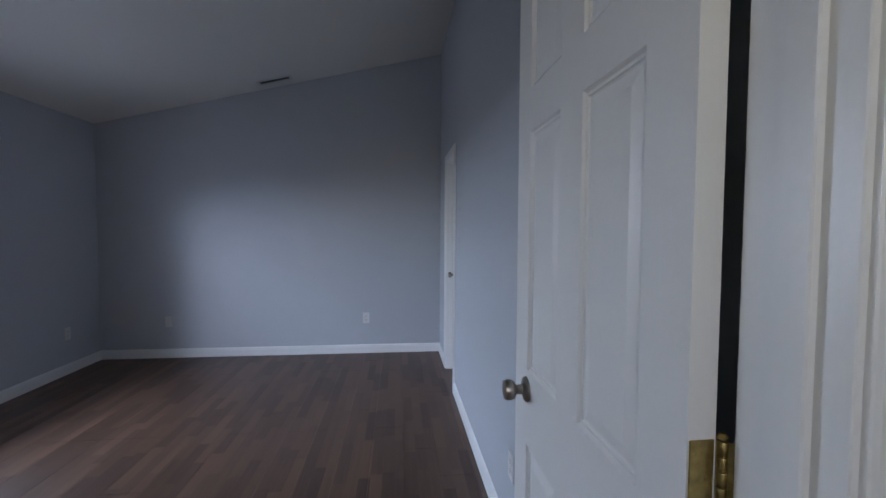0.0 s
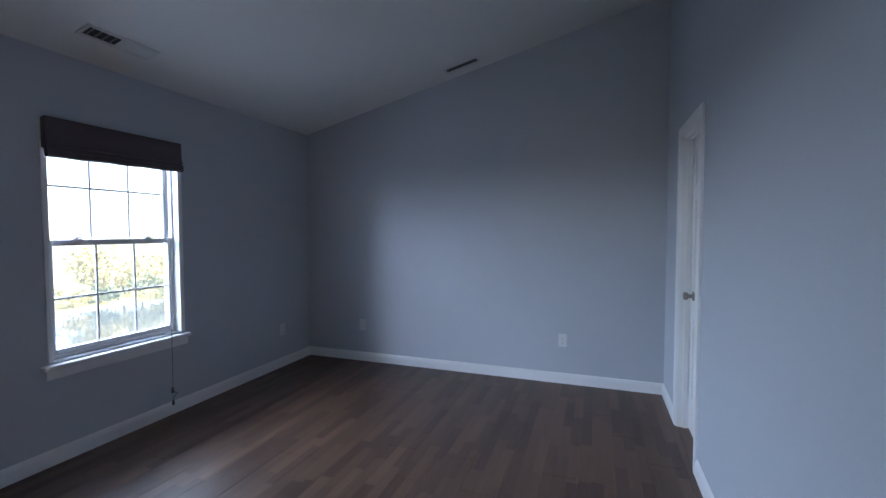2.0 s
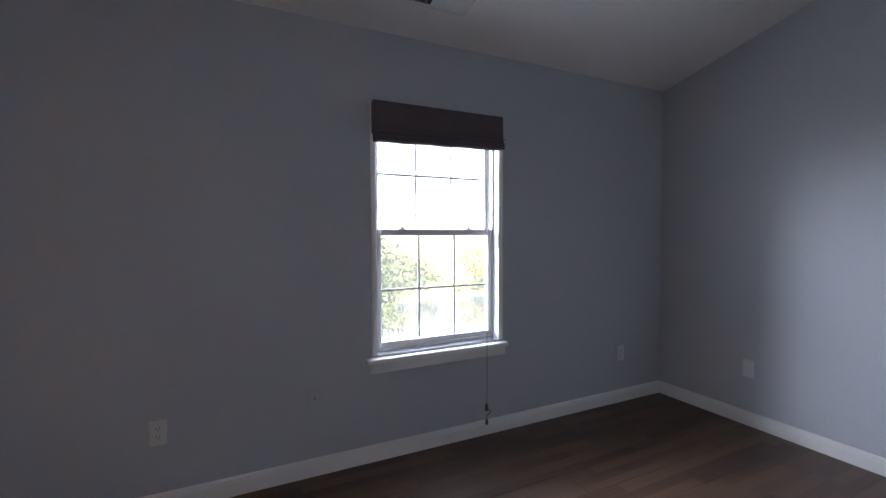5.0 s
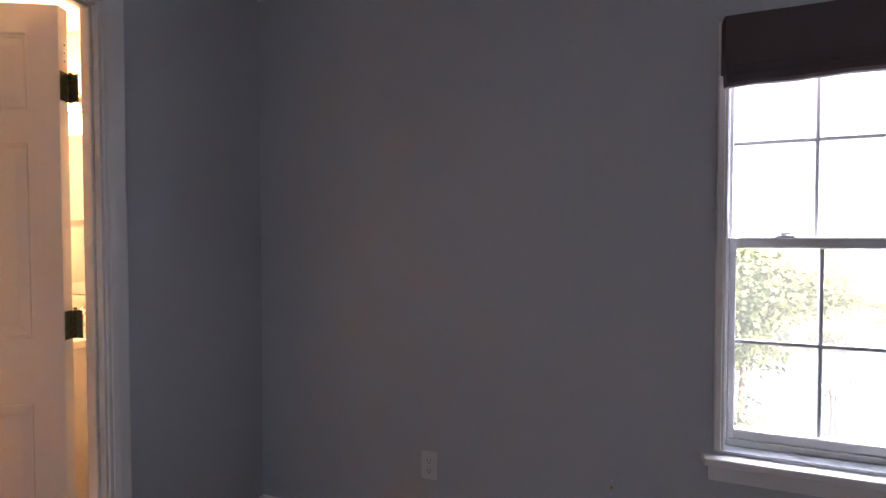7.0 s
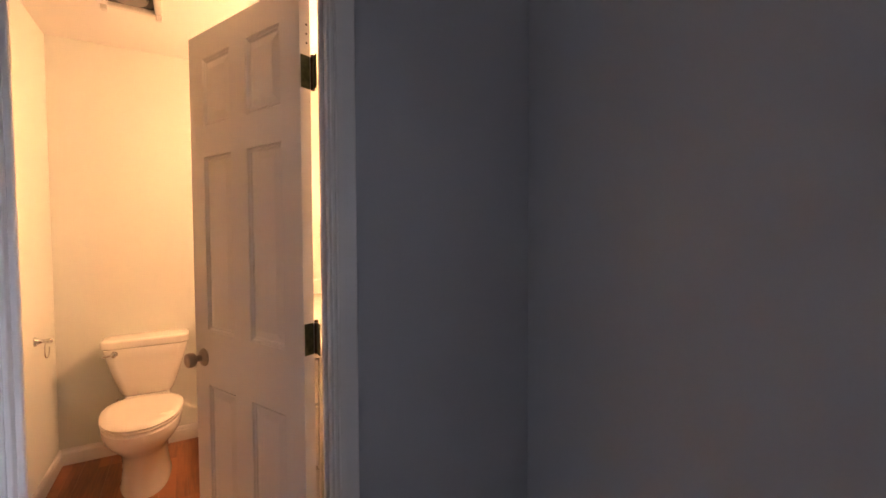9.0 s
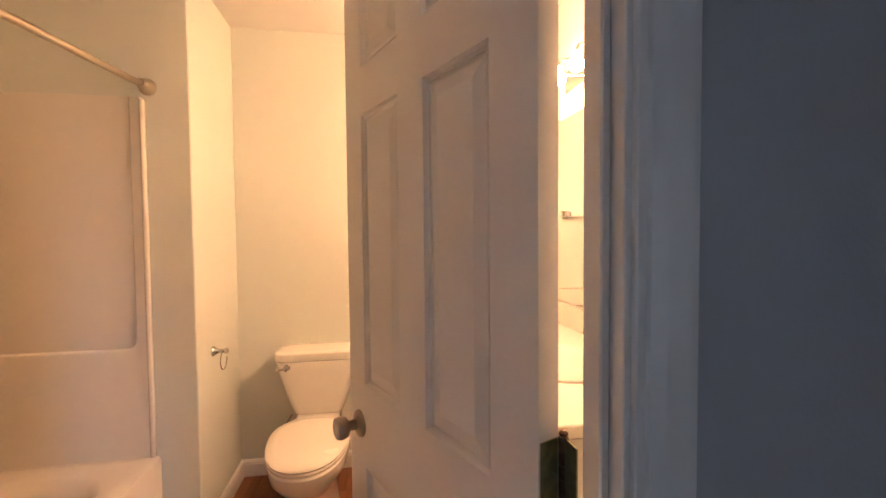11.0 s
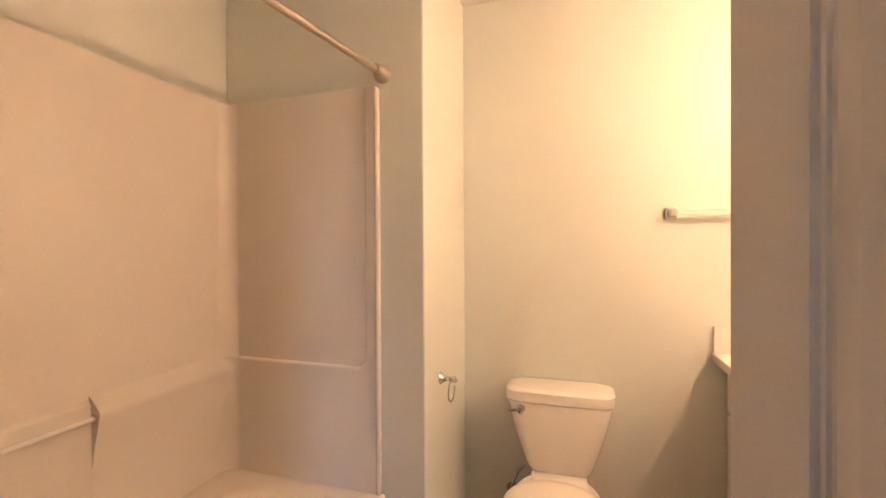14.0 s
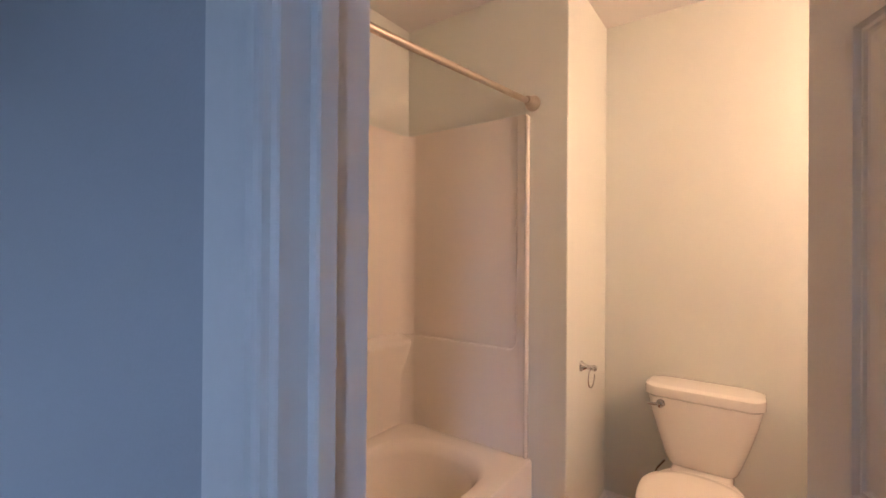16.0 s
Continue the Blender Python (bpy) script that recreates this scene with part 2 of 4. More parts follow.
def wall(name, axis, p0, p1, a0, a1, z1, holes, material, label, slope=False):
    """Wall slab across axis from p0 to p1, along the other from a0 to a1, with holes (a, b, z, z)."""
    bm = bmesh.new()
    A = sorted({a0, a1, *[h[0] for h in holes], *[h[1] for h in holes]})
    Z = sorted({0.0, z1, *[h[2] for h in holes], *[h[3] for h in holes]})
    solid = {}
    for i in range(len(A) - 1):
        for k in range(len(Z) - 1):
            ca, cz = (A[i] + A[i + 1]) / 2, (Z[k] + Z[k + 1]) / 2
            solid[i, k] = not any(h[0] < ca < h[1] and h[2] < cz < h[3] for h in holes)
    cache = {}

    def v(p, a, z):
        key = (p, a, z)
        if key not in cache:
            x, y = (p, a) if axis == "x" else (a, p)
            zz = zc(x) + 0.06 if slope and z == z1 else z
            cache[key] = bm.verts.new((x, y, zz))
        return cache[key]

    for (i, k), s in solid.items():
        if not s:
            continue
        aa, ab, za, zb = A[i], A[i + 1], Z[k], Z[k + 1]
        for p in (p0, p1):
            bm.faces.new((v(p, aa, za), v(p, ab, za), v(p, ab, zb), v(p, aa, zb)))
        for di, dk, q in ((-1, 0, ((aa, za), (aa, zb))), (1, 0, ((ab, za), (ab, zb))), (0, -1, ((aa, za), (ab, za))), (0, 1, ((aa, zb), (ab, zb)))):
            if not solid.get((i + di, k + dk), False):
                (s0, t0), (s1, t1) = q
                bm.faces.new((v(p0, s0, t0), v(p1, s0, t0), v(p1, s1, t1), v(p0, s1, t1)))
    return tagged(obj(name, bm, material), label, "wall", kind="structure")


BATH_OP = (-2.184, -1.551, 0.0, 2.022)
ENTRY_OP = (-0.30, 0.525, 0.0, 2.022)
EYS, EYB = 1.036, 0.92
WIN = (2.912, 3.738, 0.593, 1.99)
CLOSET_OP = (4.08, 4.655, 0.0, 1.97)
wall("wall_west", "x", XW - 0.16, XW, -1.12, 5.37, 2.5, [WIN], M_WALL, "pale blue-grey painted wall with a window")
wall("wall_north", "y", YN, YN + 0.115, XW, XE + 0.115, 3.4, [], M_WALL, "pale blue-grey painted gable wall", slope=True)
wall("wall_east", "x", XE, XE + 0.115, -1.12, YN, 3.3, [CLOSET_OP], M_WALL, "pale blue-grey painted high wall with a door")
# the dividing wall is two leaves of board, each in its own room's paint
YM = (YB + YS) / 2
wall("wall_south", "y", YM, YS, XW, BX_E, 3.4, [BATH_OP], M_WALL, "pale blue-grey painted wall with the bathroom doorway", slope=True)
wall("wall_entry", "y", EYB, EYS, BX_E + 0.0005, XE, 3.4, [ENTRY_OP], M_WALL, "pale blue-grey painted wall with the entry doorway", slope=True)
wall("wall_bathroom_north", "y", YB, YM - 0.0005, XW, BX_E, 2.6, [BATH_OP], M_BATHWALL, "pale painted bathroom wall with a doorway")
wall("wall_bathroom_east", "x", BX_E, BX_E + 0.05, -1.12, EYB - 0.0005, 2.6, [], M_BATHWALL, "pale painted bathroom wall behind the tub")
wall("wall_bathroom_south", "y", BY_S - 0.115, BY_S, XW, BX_E, 2.6, [], M_BATHWALL, "pale painted bathroom wall behind the toilet")
wall("wall_bathroom_west", "x", XW + 0.0005, XW + 0.012, BY_S, YB, 2.6, [], M_BATHWALL, "pale painted bathroom wall behind the vanity")
# the hall opening is made up and unseen, there for the added lamp
wall("wall_hall_south", "y", -1.12, -1.005, BX_E + 0.05, XE, 2.6, [(-0.29, 0.21, 1.3, 2.27)], M_WALL, "plain wall closing the hall, with an opening behind the added lamp")
bm = bmesh.new()
box(bm, BX_WING, BX_E - 0.0005, BY_S + 0.0005, BY_T, 0, ZB, 0.004)
tagged(obj("wall_bathroom_wing", bm, M_BATHWALL), "pale painted wing wall at the tub's foot", "wall", kind="structure")

bm = bmesh.new()
vs = [bm.verts.new((x, y, zc(x) + d)) for d in (0, 0.12) for x, y in ((XW - 0.16, 0.86), (XE + 0.115, 0.86), (XE + 0.115, YN + 0.115), (XW - 0.16, YN + 0.115))]
for q in ((0, 1, 2, 3), (4, 7, 6, 5), (0, 4, 5, 1), (1, 5, 6, 2), (2, 6, 7, 3), (3, 7, 4, 0)):
    bm.faces.new([vs[i] for i in q])
tagged(obj("ceiling", bm, M_CEIL), "white sloped vaulted bedroom ceiling", "ceiling", kind="structure")
for nm, x0, x1, lab in (("ceiling_bathroom", XW, BX_E, "flat white bathroom ceiling"), ("ceiling_hall", BX_E, XE, "flat white hall ceiling")):
    bm = bmesh.new()
    box(bm, x0 + 0.001, x1 + 0.1, BY_S - 0.11, (YM if x1 == BX_E else EYB) - 0.002, ZB, ZB + 0.1)
    tagged(obj(nm, bm, M_CEIL), lab, "ceiling", kind="structure")

bm = bmesh.new()
box(bm, XW - 0.16, XE + 0.115, -1.12, YN + 0.115, -0.25, -0.012)
floor = tagged(obj("floor", bm, M_SUB), "brown strip laminate bedroom floor", "floor", kind="structure")
bm = bmesh.new()
box(bm, XW, BX_E, BY_S, YB, -0.0115, -0.010)
floor_bath = tagged(obj("floor_bathroom", bm, M_SUB), "reddish-brown wood-look bathroom floor", "floor", kind="structure")


# trim
def molding(bm, prof, loops):
    """prof: (out, proud) pairs; loops(out, proud) gives the points of the run."""
    rows = [loops(u, w) for u, w in prof]
    n = len(rows[0])
    vs = [[bm.verts.new(p) for p in r] for r in rows]
    for a, b in zip(vs, vs[1:] + vs[:1]):
        for i in range(n - 1):
            bm.faces.new((a[i], a[i + 1], b[i + 1], b[i]))
    bm.faces.new([r[0] for r in vs])
    bm.faces.new([r[-1] for r in reversed(vs)])


CASING = ((0.0, 0.0), (0.0, 0.008), (0.002, 0.0095), (0.008, 0.0095), (0.0095, 0.0075), (0.012, 0.0075), (0.0145, 0.011), (0.030, 0.0135), (0.055, 0.0155), (0.061, 0.0155), (0.064, 0.012), (0.064, 0.0))


def casing(name, axis, face, sgn, a0, a1, zt, label):
    bm = bmesh.new()

    def run(u, w):
        p = face + sgn * w
        pts = ((a0 - u, 0.0), (a0 - u, zt + u), (a1 + u, zt + u), (a1 + u, 0.0))
        return [(p, a, z) if axis == "x" else (a, p, z) for a, z in pts]

    molding(bm, CASING, run)
    return tagged(obj(name, bm, M_TRIM), label, "door casing", kind="structure")


def jambs(name, axis, p0, p1, a0, a1, zt, stop0, stop1, label):
    """Lining of a doorway with its stop."""
    bm = bmesh.new()
    t = 0.012
    for q0, q1, r0, r1 in ((a0 - 0.002, a0 + t, 0, zt), (a1 - t, a1 + 0.002, 0, zt), (a0 + t, a1 - t, zt - t, zt + 0.002)):
        if axis == "x":
            box(bm, p0, p1, q0, q1, r0, r1, 0.0015)
        else:
            box(bm, q0, q1, p0, p1, r0, r1, 0.0015)
    s = 0.011
    for q0, q1, r0, r1 in ((a0 + t, a0 + t + s, 0, zt - t), (a1 - t - s, a1 - t, 0, zt - t), (a0 + t + s, a1 - t - s, zt - t - s, zt - t)):
        if axis == "x":
            box(bm, stop0, stop1, q0, q1, r0, r1, 0.002)
        else:
            box(bm, q0, q1, stop0, stop1, r0, r1, 0.002)
    return tagged(obj(name, bm, M_TRIM), label, "door jamb", kind="structure")


rev = 0.004
jambs("trim_jamb_bathroom", "y", YB - 0.002, YS + 0.002, *BATH_OP[:2], BATH_OP[3], YB + 0.038, YB + 0.056, "white painted jamb of the bathroom doorway")
casing("trim_casing_bathroom", "y", YS, 1, BATH_OP[0] + rev, BATH_OP[1] - rev, BATH_OP[3] - rev, "white moulded casing round the bathroom doorway")
casing("trim_casing_bathroom_inside", "y", YB, -1, BATH_OP[0] + rev, BATH_OP[1] - rev, BATH_OP[3] - rev, "white moulded casing inside the bathroom")
jambs("trim_jamb_entry", "y", EYB - 0.002, EYS + 0.002, *ENTRY_OP[:2], ENTRY_OP[3], EYB + 0.03, EYB + 0.066, "white painted jamb of the bedroom doorway")
casing("trim_casing_entry", "y", EYS, 1, ENTRY_OP[0] + rev, ENTRY_OP[1] - rev, ENTRY_OP[3] - rev, "white moulded casing round the bedroom doorway")
casing("trim_casing_entry_hall", "y", EYB, -1, ENTRY_OP[0] + rev, ENTRY_OP[1] - rev, ENTRY_OP[3] - rev, "white moulded casing on the hall side")
jambs("trim_jamb_closet", "x", XE - 0.002, XE + 0.117, *CLOSET_OP[:2], CLOSET_OP[3], XE + 0.03, XE + 0.062, "white painted jamb of the closet doorway")
casing("trim_casing_closet", "x", XE, -1, CLOSET_OP[0] + rev, CLOSET_OP[1] - rev, CLOSET_OP[3] - rev, "white moulded casing round the closet door")

BASE = ((0.0, 0.0), (0.0, 0.014), (0.066, 0.014), (0.074, 0.011), (0.080, 0.011), (0.089, 0.005), (0.092, 0.0))


def baseboard(name, pts, label):
    """pts: run in plan, room on the right-hand side as one walks along it."""
    bm = bmesh.new()

    def run(u, w):
        out = []
        P = [Vector(p) for p in pts]
        for i, p in enumerate(P):
            ns = []
            for a, b in ((i - 1, i), (i, i + 1)):
                if a >= 0 and b < len(P):
                    d = (P[b] - P[a]).normalized()
                    ns.append(Vector((d.y, -d.x)))
            q = ns[0] if len(ns) == 1 else (ns[0] + ns[1]) / (1 + ns[0].dot(ns[1]))
            out.append((p.x + q.x * w, p.y + q.y * w, u))
        return out

    molding(bm, BASE, run)
    return tagged(obj(name, bm, M_TRIM), label, "baseboard", kind="structure")


cw = 0.0645
wb = "white painted baseboard along the wall foot"
baseboard("baseboard", [(BATH_OP[0] - cw, YS), (XW, YS), (XW, YN), (XE, YN), (XE, CLOSET_OP[1] + cw)], wb)
baseboard("baseboard_east", [(XE, CLOSET_OP[0] - cw), (XE, EYS + 0.02)], wb)
baseboard("baseboard_south", [(BX_E, YS), (BATH_OP[1] + cw, YS)], wb)
baseboard("baseboard_bathroom", [(-1.07, BY_T), (BX_WING, BY_T), (BX_WING, BY_S), (-2.30, BY_S)], "white painted bathroom baseboard")
baseboard("baseboard_hall", [(ENTRY_OP[1] + cw, EYB), (XE, EYB), (XE, -1.0)], wb)


# ---- doors ----
def six_panel(w, h, t):
    """Moulded six-panel slab: hinge edge at x=0, width along +x, thickness along +y from 0."""
    bm = bmesh.new()
    st, mu = 0.145 * w, 0.15 * w
    pw = (w - 2 * st - mu) / 2
    X = [0, st, st + pw, st + pw + mu, w - st, w]
    k = h / 2.03
    Z = [0, 0.225 * k, 0.79 * k, 0.985 * k, 1.60 * k, 1.705 * k, 1.94 * k, h]
    for side in (0, 1):
        y0, s = (0.0, 1) if side == 0 else (t, -1)
        for i in range(5):
            for j in range(7):
                xa, xb, za, zb = X[i], X[i + 1], Z[j], Z[j + 1]
                if i in (1, 3) and j in (1, 3, 5):
                    steps = ((0, 0), (0.0015, 0.003), (0.004, 0.0065), (0.0065, 0.007), (0.008, 0.0045), (0.011, 0.0045), (0.013, 0.008), (0.017, 0.0085), (0.040, 0.003))
                    rings = []
                    for q, d in steps:
                        rings.append([bm.verts.new((x, y0 + s * d, z)) for x, z in ((xa + q, za + q), (xb - q, za + q), (xb - q, zb - q), (xa + q, zb - q))])
                    for a, b in zip(rings, rings[1:]):
                        for m in range(4):
                            bm.faces.new((a[m], a[(m + 1) % 4], b[(m + 1) % 4], b[m]))
                    bm.faces.new(rings[-1])
                else:
                    bm.faces.new([bm.verts.new((x, y0, z)) for x, z in ((xa, za), (xb, za), (xb, zb), (xa, zb))])
    for q in (((0, 0), (0, h)), ((w, 0), (w, h)), ((0, 0), (w, 0)), ((0, h), (w, h))):
        (xa, za), (xb, zb) = q
        bm.faces.new([bm.verts.new(p) for p in ((xa, 0, za), (xb, 0, zb), (xb, t, zb), (xa, t, za))])
    bmesh.ops.remove_doubles(bm, verts=bm.verts, dist=1e-5)
    return bm


def knob(parent, x, z, t, material):
    for nm, s, y in (("knob", -1, 0.0), ("knob", 1, t)):
        bm = bmesh.new()
        lathe(bm, ((0.0315, 0), (0.0315, 0.003), (0.029, 0.007), (0.020, 0.010), (0.0125, 0.013), (0.0115, 0.026), (0.014, 0.030), (0.022, 0.034),
                   (0.0255, 0.041), (0.0260, 0.050), (0.0235, 0.058), (0.017, 0.0605), (0.010, 0.0595), (0.004, 0.0595)), "y", (x, y, z), 24, s)
        part(nm, bm, material, parent, "satin nickel round door knob", True)
    bm = bmesh.new()
    box(bm, x + 0.055, x + 0.0715, t / 2 - 0.011, t / 2 + 0.011, z - 0.028, z + 0.028, 0.002)
    part("latch", bm, material, parent, "small metal latch plate")


def hinge(parent, zs, leaf_mat, pin_mat, pin_y, t, out):
    """Butt hinges at the slab's hinge edge; the pin stands off the face at pin_y."""
    for z in zs:
        bm = bmesh.new()
        box(bm, -0.0025, -0.0003, 0.003, t - 0.002, z - 0.045, z + 0.045, 0.0008)
        for zz in (-0.03, 0.0, 0.03):
            lathe(bm, ((0.0035, 0), (0.0035, 0.0012), (0.001, 0.0016)), "x", (-0.0025, t / 2 + (0.006 if zz else -0.006), z + zz), 10, -1)
        lf = part("hinge", bm, leaf_mat, parent, "tarnished metal butt hinge")
        bm = bmesh.new()
        for k in range(5):
            lathe(bm, ((0.0062, 0), (0.0066, 0.001), (0.0066, 0.0158), (0.0062, 0.0168)), "z", (-0.004, pin_y, z - 0.045 + 0.018 * k), 12)
        lathe(bm, ((0.0035, 0), (0.006, 0.002), (0.006, 0.005), (0.003, 0.008)), "z", (-0.004, pin_y, z + 0.0448), 12)
        part("pin", bm, pin_mat, lf, "dark hinge knuckles and pin", True)
        bm = bmesh.new()
        box(bm, 0.003, 0.034, -0.0012, 0.0012, z - 0.045, z + 0.045, 0.0005)
        bmesh.ops.transform(bm, verts=bm.verts, matrix=pose(-0.004, pin_y, 0, 0, 0, out))
        part("jamb_leaf", bm, leaf_mat, lf)


# bathroom door stands open into the bathroom
ang = -66.0
d = thing("door_bathroom", "white six-panel door standing open into the bathroom", "door", kind="structure", m=pose(-2.162, 0.940, 0.012, 0, 0, ang))
part("slab", six_panel(0.625, 1.993, 0.035), M_DOOR, d)
knob(d, 0.565, 0.868, 0.035, M_KNOB)
hinge(d, (0.20, 1.008, 1.752), M_GREENBRASS, M_BRONZE, -0.005, 0.035, 157.9)
bm = bmesh.new()
for zz in (1.832, 1.857, 1.882):
    lathe(bm, ((0.003, 0), (0.003, 0.0006)), "x", (-0.0003, 0.012, zz), 8, -1)
part("screw_hole", bm, M_SLOT, d)

# bedroom door stands open against the east wall
ang = 90.0
d = thing("door_entry", "white six-panel bedroom door standing open", "door", kind="structure", m=pose(0.472, 1.058, 0.012, 0, 0, ang) @ pose(0, -0.035, 0))
part("slab", six_panel(0.70, 1.993, 0.035), M_DOOR, d)
knob(d, 0.60, 0.918, 0.035, M_KNOB)
hinge(d, (0.20, 1.04, 1.765), M_BRASS, M_BRASS, -0.006, 0.035, 205)

# closet door, shut
d = thing("door_closet", "white six-panel closet door, shut", "door", kind="structure", m=pose(XE + 0.066, CLOSET_OP[0] + 0.014, 0.012, 0, 0, 90) @ pose(0, -0.035, 0))
part("slab", six_panel(0.547, 1.94, 0.035), M_DOOR, d)
knob(d, 0.452, 0.905, 0.035, M_KNOB)

# ---- window ----
y0, y1, z0, z1 = WIN
w = thing("window_1", "white double-hung window with a grid of panes", "window", kind="structure")
bm = bmesh.new()
for a, b, c, e in ((y0, y0 + 0.014, z0, z1), (y1 - 0.014, y1, z0, z1), (y0 + 0.014, y1 - 0.014, z1 - 0.014, z1)):
    box(bm, XW - 0.16, XW + 0.006, a, b, c, e, 0.002)
part("window_lining", bm, M_TRIM, w)
bm = bmesh.new()
for a, b in ((y0 - 0.018, y0 + 0.004), (y1 - 0.004, y1 + 0.018)):
    box(bm, XW, XW + 0.009, a, b, z0, z1, 0.003)
part("casing", bm, M_TRIM, w)
bm = bmesh.new()
for a, b, c, e in ((y0 + 0.014, y0 + 0.034, z0, z1), (y1 - 0.026, y1 - 0.014, z0, z1), (y0 + 0.034, y1 - 0.026, z0, z0 + 0.022), (y0 + 0.034, y1 - 0.026, z1 - 0.04, z1 - 0.014)):
    box(bm, XW - 0.145, XW - 0.05, a, b, c, e, 0.003)
for a, b in ((y0 + 0.034, y0 + 0.040), (y1 - 0.032, y1 - 0.026)):
    box(bm, XW - 0.10, XW - 0.094, a, b, z0 + 0.022, z1 - 0.04)
part("window_frame", bm, M_VINYL, w)


def sash(name, xa, xb, za, zb, rail0, rail1, ms):
    ya, yb, s = y0 + 0.036, y1 - 0.028, 0.024
    bm = bmesh.new()
    for a, b, c, e in ((ya, ya + s, za, zb), (yb - s, yb, za, zb), (ya + s, yb - s, za, za + rail0), (ya + s, yb - s, zb - rail1, zb)):
        box(bm, xa, xb, a, b, c, e, 0.004)
    sh = part(name, bm, M_VINYL, w, "white vinyl sash")
    ga, gb, gc, ge = ya + s, yb - s, za + rail0, zb - rail1
    xm = (xa + xb) / 2
    ys = [ga + (gb - ga) * k / 3 for k in range(4)]
    zs = [gc, (gc + ge) / 2 if ms is None else ms, ge]
    for a, b in zip(ys, ys[1:]):
        for c, e in zip(zs, zs[1:]):
            bm = bmesh.new()
            box(bm, xm - 0.002, xm + 0.002, a, b, c, e)
            p = part("pane", bm, M_GLASS, sh)
            p.visible_shadow = False
    for yy in ys[1:3]:
        bm = bmesh.new()
        box(bm, xm - 0.005, xm + 0.005, yy - 0.007, yy + 0.007, gc, ge, 0.003)
        part("muntin", bm, M_MUNTIN, sh)
    bm = bmesh.new()
    box(bm, xm - 0.0055, xm + 0.0055, ga, gb, zs[1] - 0.007, zs[1] + 0.007, 0.003)
    part("muntin", bm, M_MUNTIN, sh)
    return sh


lo = sash("lower_sash", XW - 0.092, XW - 0.058, 0.615, 1.296, 0.032, 0.036, 0.944)
up = sash("upper_sash", XW - 0.135, XW - 0.100, 1.258, 1.950, 0.036, 0.03, 1.618)
for yy in (3.105, 3.545):
    bm = bmesh.new()
    box(bm, XW - 0.095, XW - 0.060, yy - 0.028, yy + 0.028, 1.296, 1.302, 0.002)
    lathe(bm, ((0.012, 0), (0.012, 0.008), (0.009, 0.011)), "z", (XW - 0.078, yy, 1.302), 16)
    box(bm, XW - 0.083, XW - 0.073, yy - 0.004, yy + 0.034, 1.306, 1.313, 0.002)
    part("sash_lock", bm, M_VINYL, lo, "small white cam lock", True)
bm = bmesh.new()
box(bm, XW - 0.055, XW + 0.045, y0 - 0.053, y1 + 0.038, z0 - 0.038, z0 - 0.012, 0.007, 3)
part("window_sill", bm, M_TRIM, w)
bm = bmesh.new()
box(bm, XW + 0.0002, XW + 0.013, y0 - 0.03, y1 + 0.035, z0 - 0.098, z0 - 0.0385, 0.004, 2)
part("apron", bm, M_TRIM, w)

# folded fabric shade over the window head
s = thing("window_shade", "dark brown fabric roman shade, folded up", "shade")
bm = bmesh.new()
box(bm, XW + 0.0005, XW + 0.03, 2.903, 3.724, 1.96, 1.988, 0.003)
part("headrail", bm, M_SHADE, s)
ny = 60
prof = ((0.031, 1.988), (0.046, 1.989), (0.052, 1.978), (0.052, 1.935), (0.0535, 1.885), (0.056, 1.85), (0.062, 1.825), (0.070, 1.805), (0.072, 1.79), (0.066, 1.781), (0.05, 1.779),
        (0.038, 1.786), (0.034, 1.80), (0.030, 1.83), (0.0, 1.835), (0.0, 1.98))
rng = random.Random(4)
sag = [0.0014 * math.sin(k * 0.35) + rng.uniform(-0.0006, 0.0006) for k in range(ny + 1)]
rings = []
for k in range(ny + 1):
    yy = 2.900 + (3.724 - 2.900) * k / ny
    f = k / ny
    rings.append([(XW + 0.0008 + max(0, px + (sag[k] * 0.5 if px > 0.04 else 0)), yy, pz + ((sag[k] - 0.018 * (1 - f)) if pz < 1.9 else 0)) for px, pz in prof])
bm = bmesh.new()
loft(bm, rings)
part("fabric_fold", bm, M_SHADE, s, "dark brown woven fabric", True)
for dz, px in ((1.818, 0.071), (1.846, 0.062)):
    bm = bmesh.new()
    tube(bm, [(XW + px + sag[k] * 0.5, 2.904 + (3.731 - 2.904) * k / ny, dz + sag[k] - 0.018 * (1 - k / ny)) for k in range(0, ny + 1, 3)], 0.0035, 6)
    part("fold_edge", bm, M_SHADE, s, "", True)
c = thing("shade_cord", "thin shade pull cord hanging beside the window with tassels", "cord")
bm = bmesh.new()
tube(bm, [(XW + 0.05, 3.600, 1.80), (XW + 0.052, 3.604, 1.2), (XW + 0.052, 3.611, 0.56), (XW + 0.047, 3.613, 0.3), (XW + 0.046, 3.613, 0.20)], 0.0019, 6)
part("cord", bm, M_CORD, c)
bm = bmesh.new()
lathe(bm, ((0.003, 0.0), (0.007, -0.006), (0.010, -0.02), (0.0105, -0.04), (0.006, -0.046)), "z", (XW + 0.046, 3.611, 0.215), 12)
part("tassel", bm, M_CORD, c, "dark wooden cord tassel", True)
bm = bmesh.new()
tube(bm, [(XW + 0.046, 3.613, 0.19), (XW + 0.050, 3.63, 0.168), (XW + 0.050, 3.646, 0.163), (XW + 0.05, 3.63, 0.15), (XW + 0.046, 3.615, 0.14), (XW + 0.046, 3.613, 0.115)], 0.0032, 6)
part("knot", bm, M_CORD, c)
bm = bmesh.new()
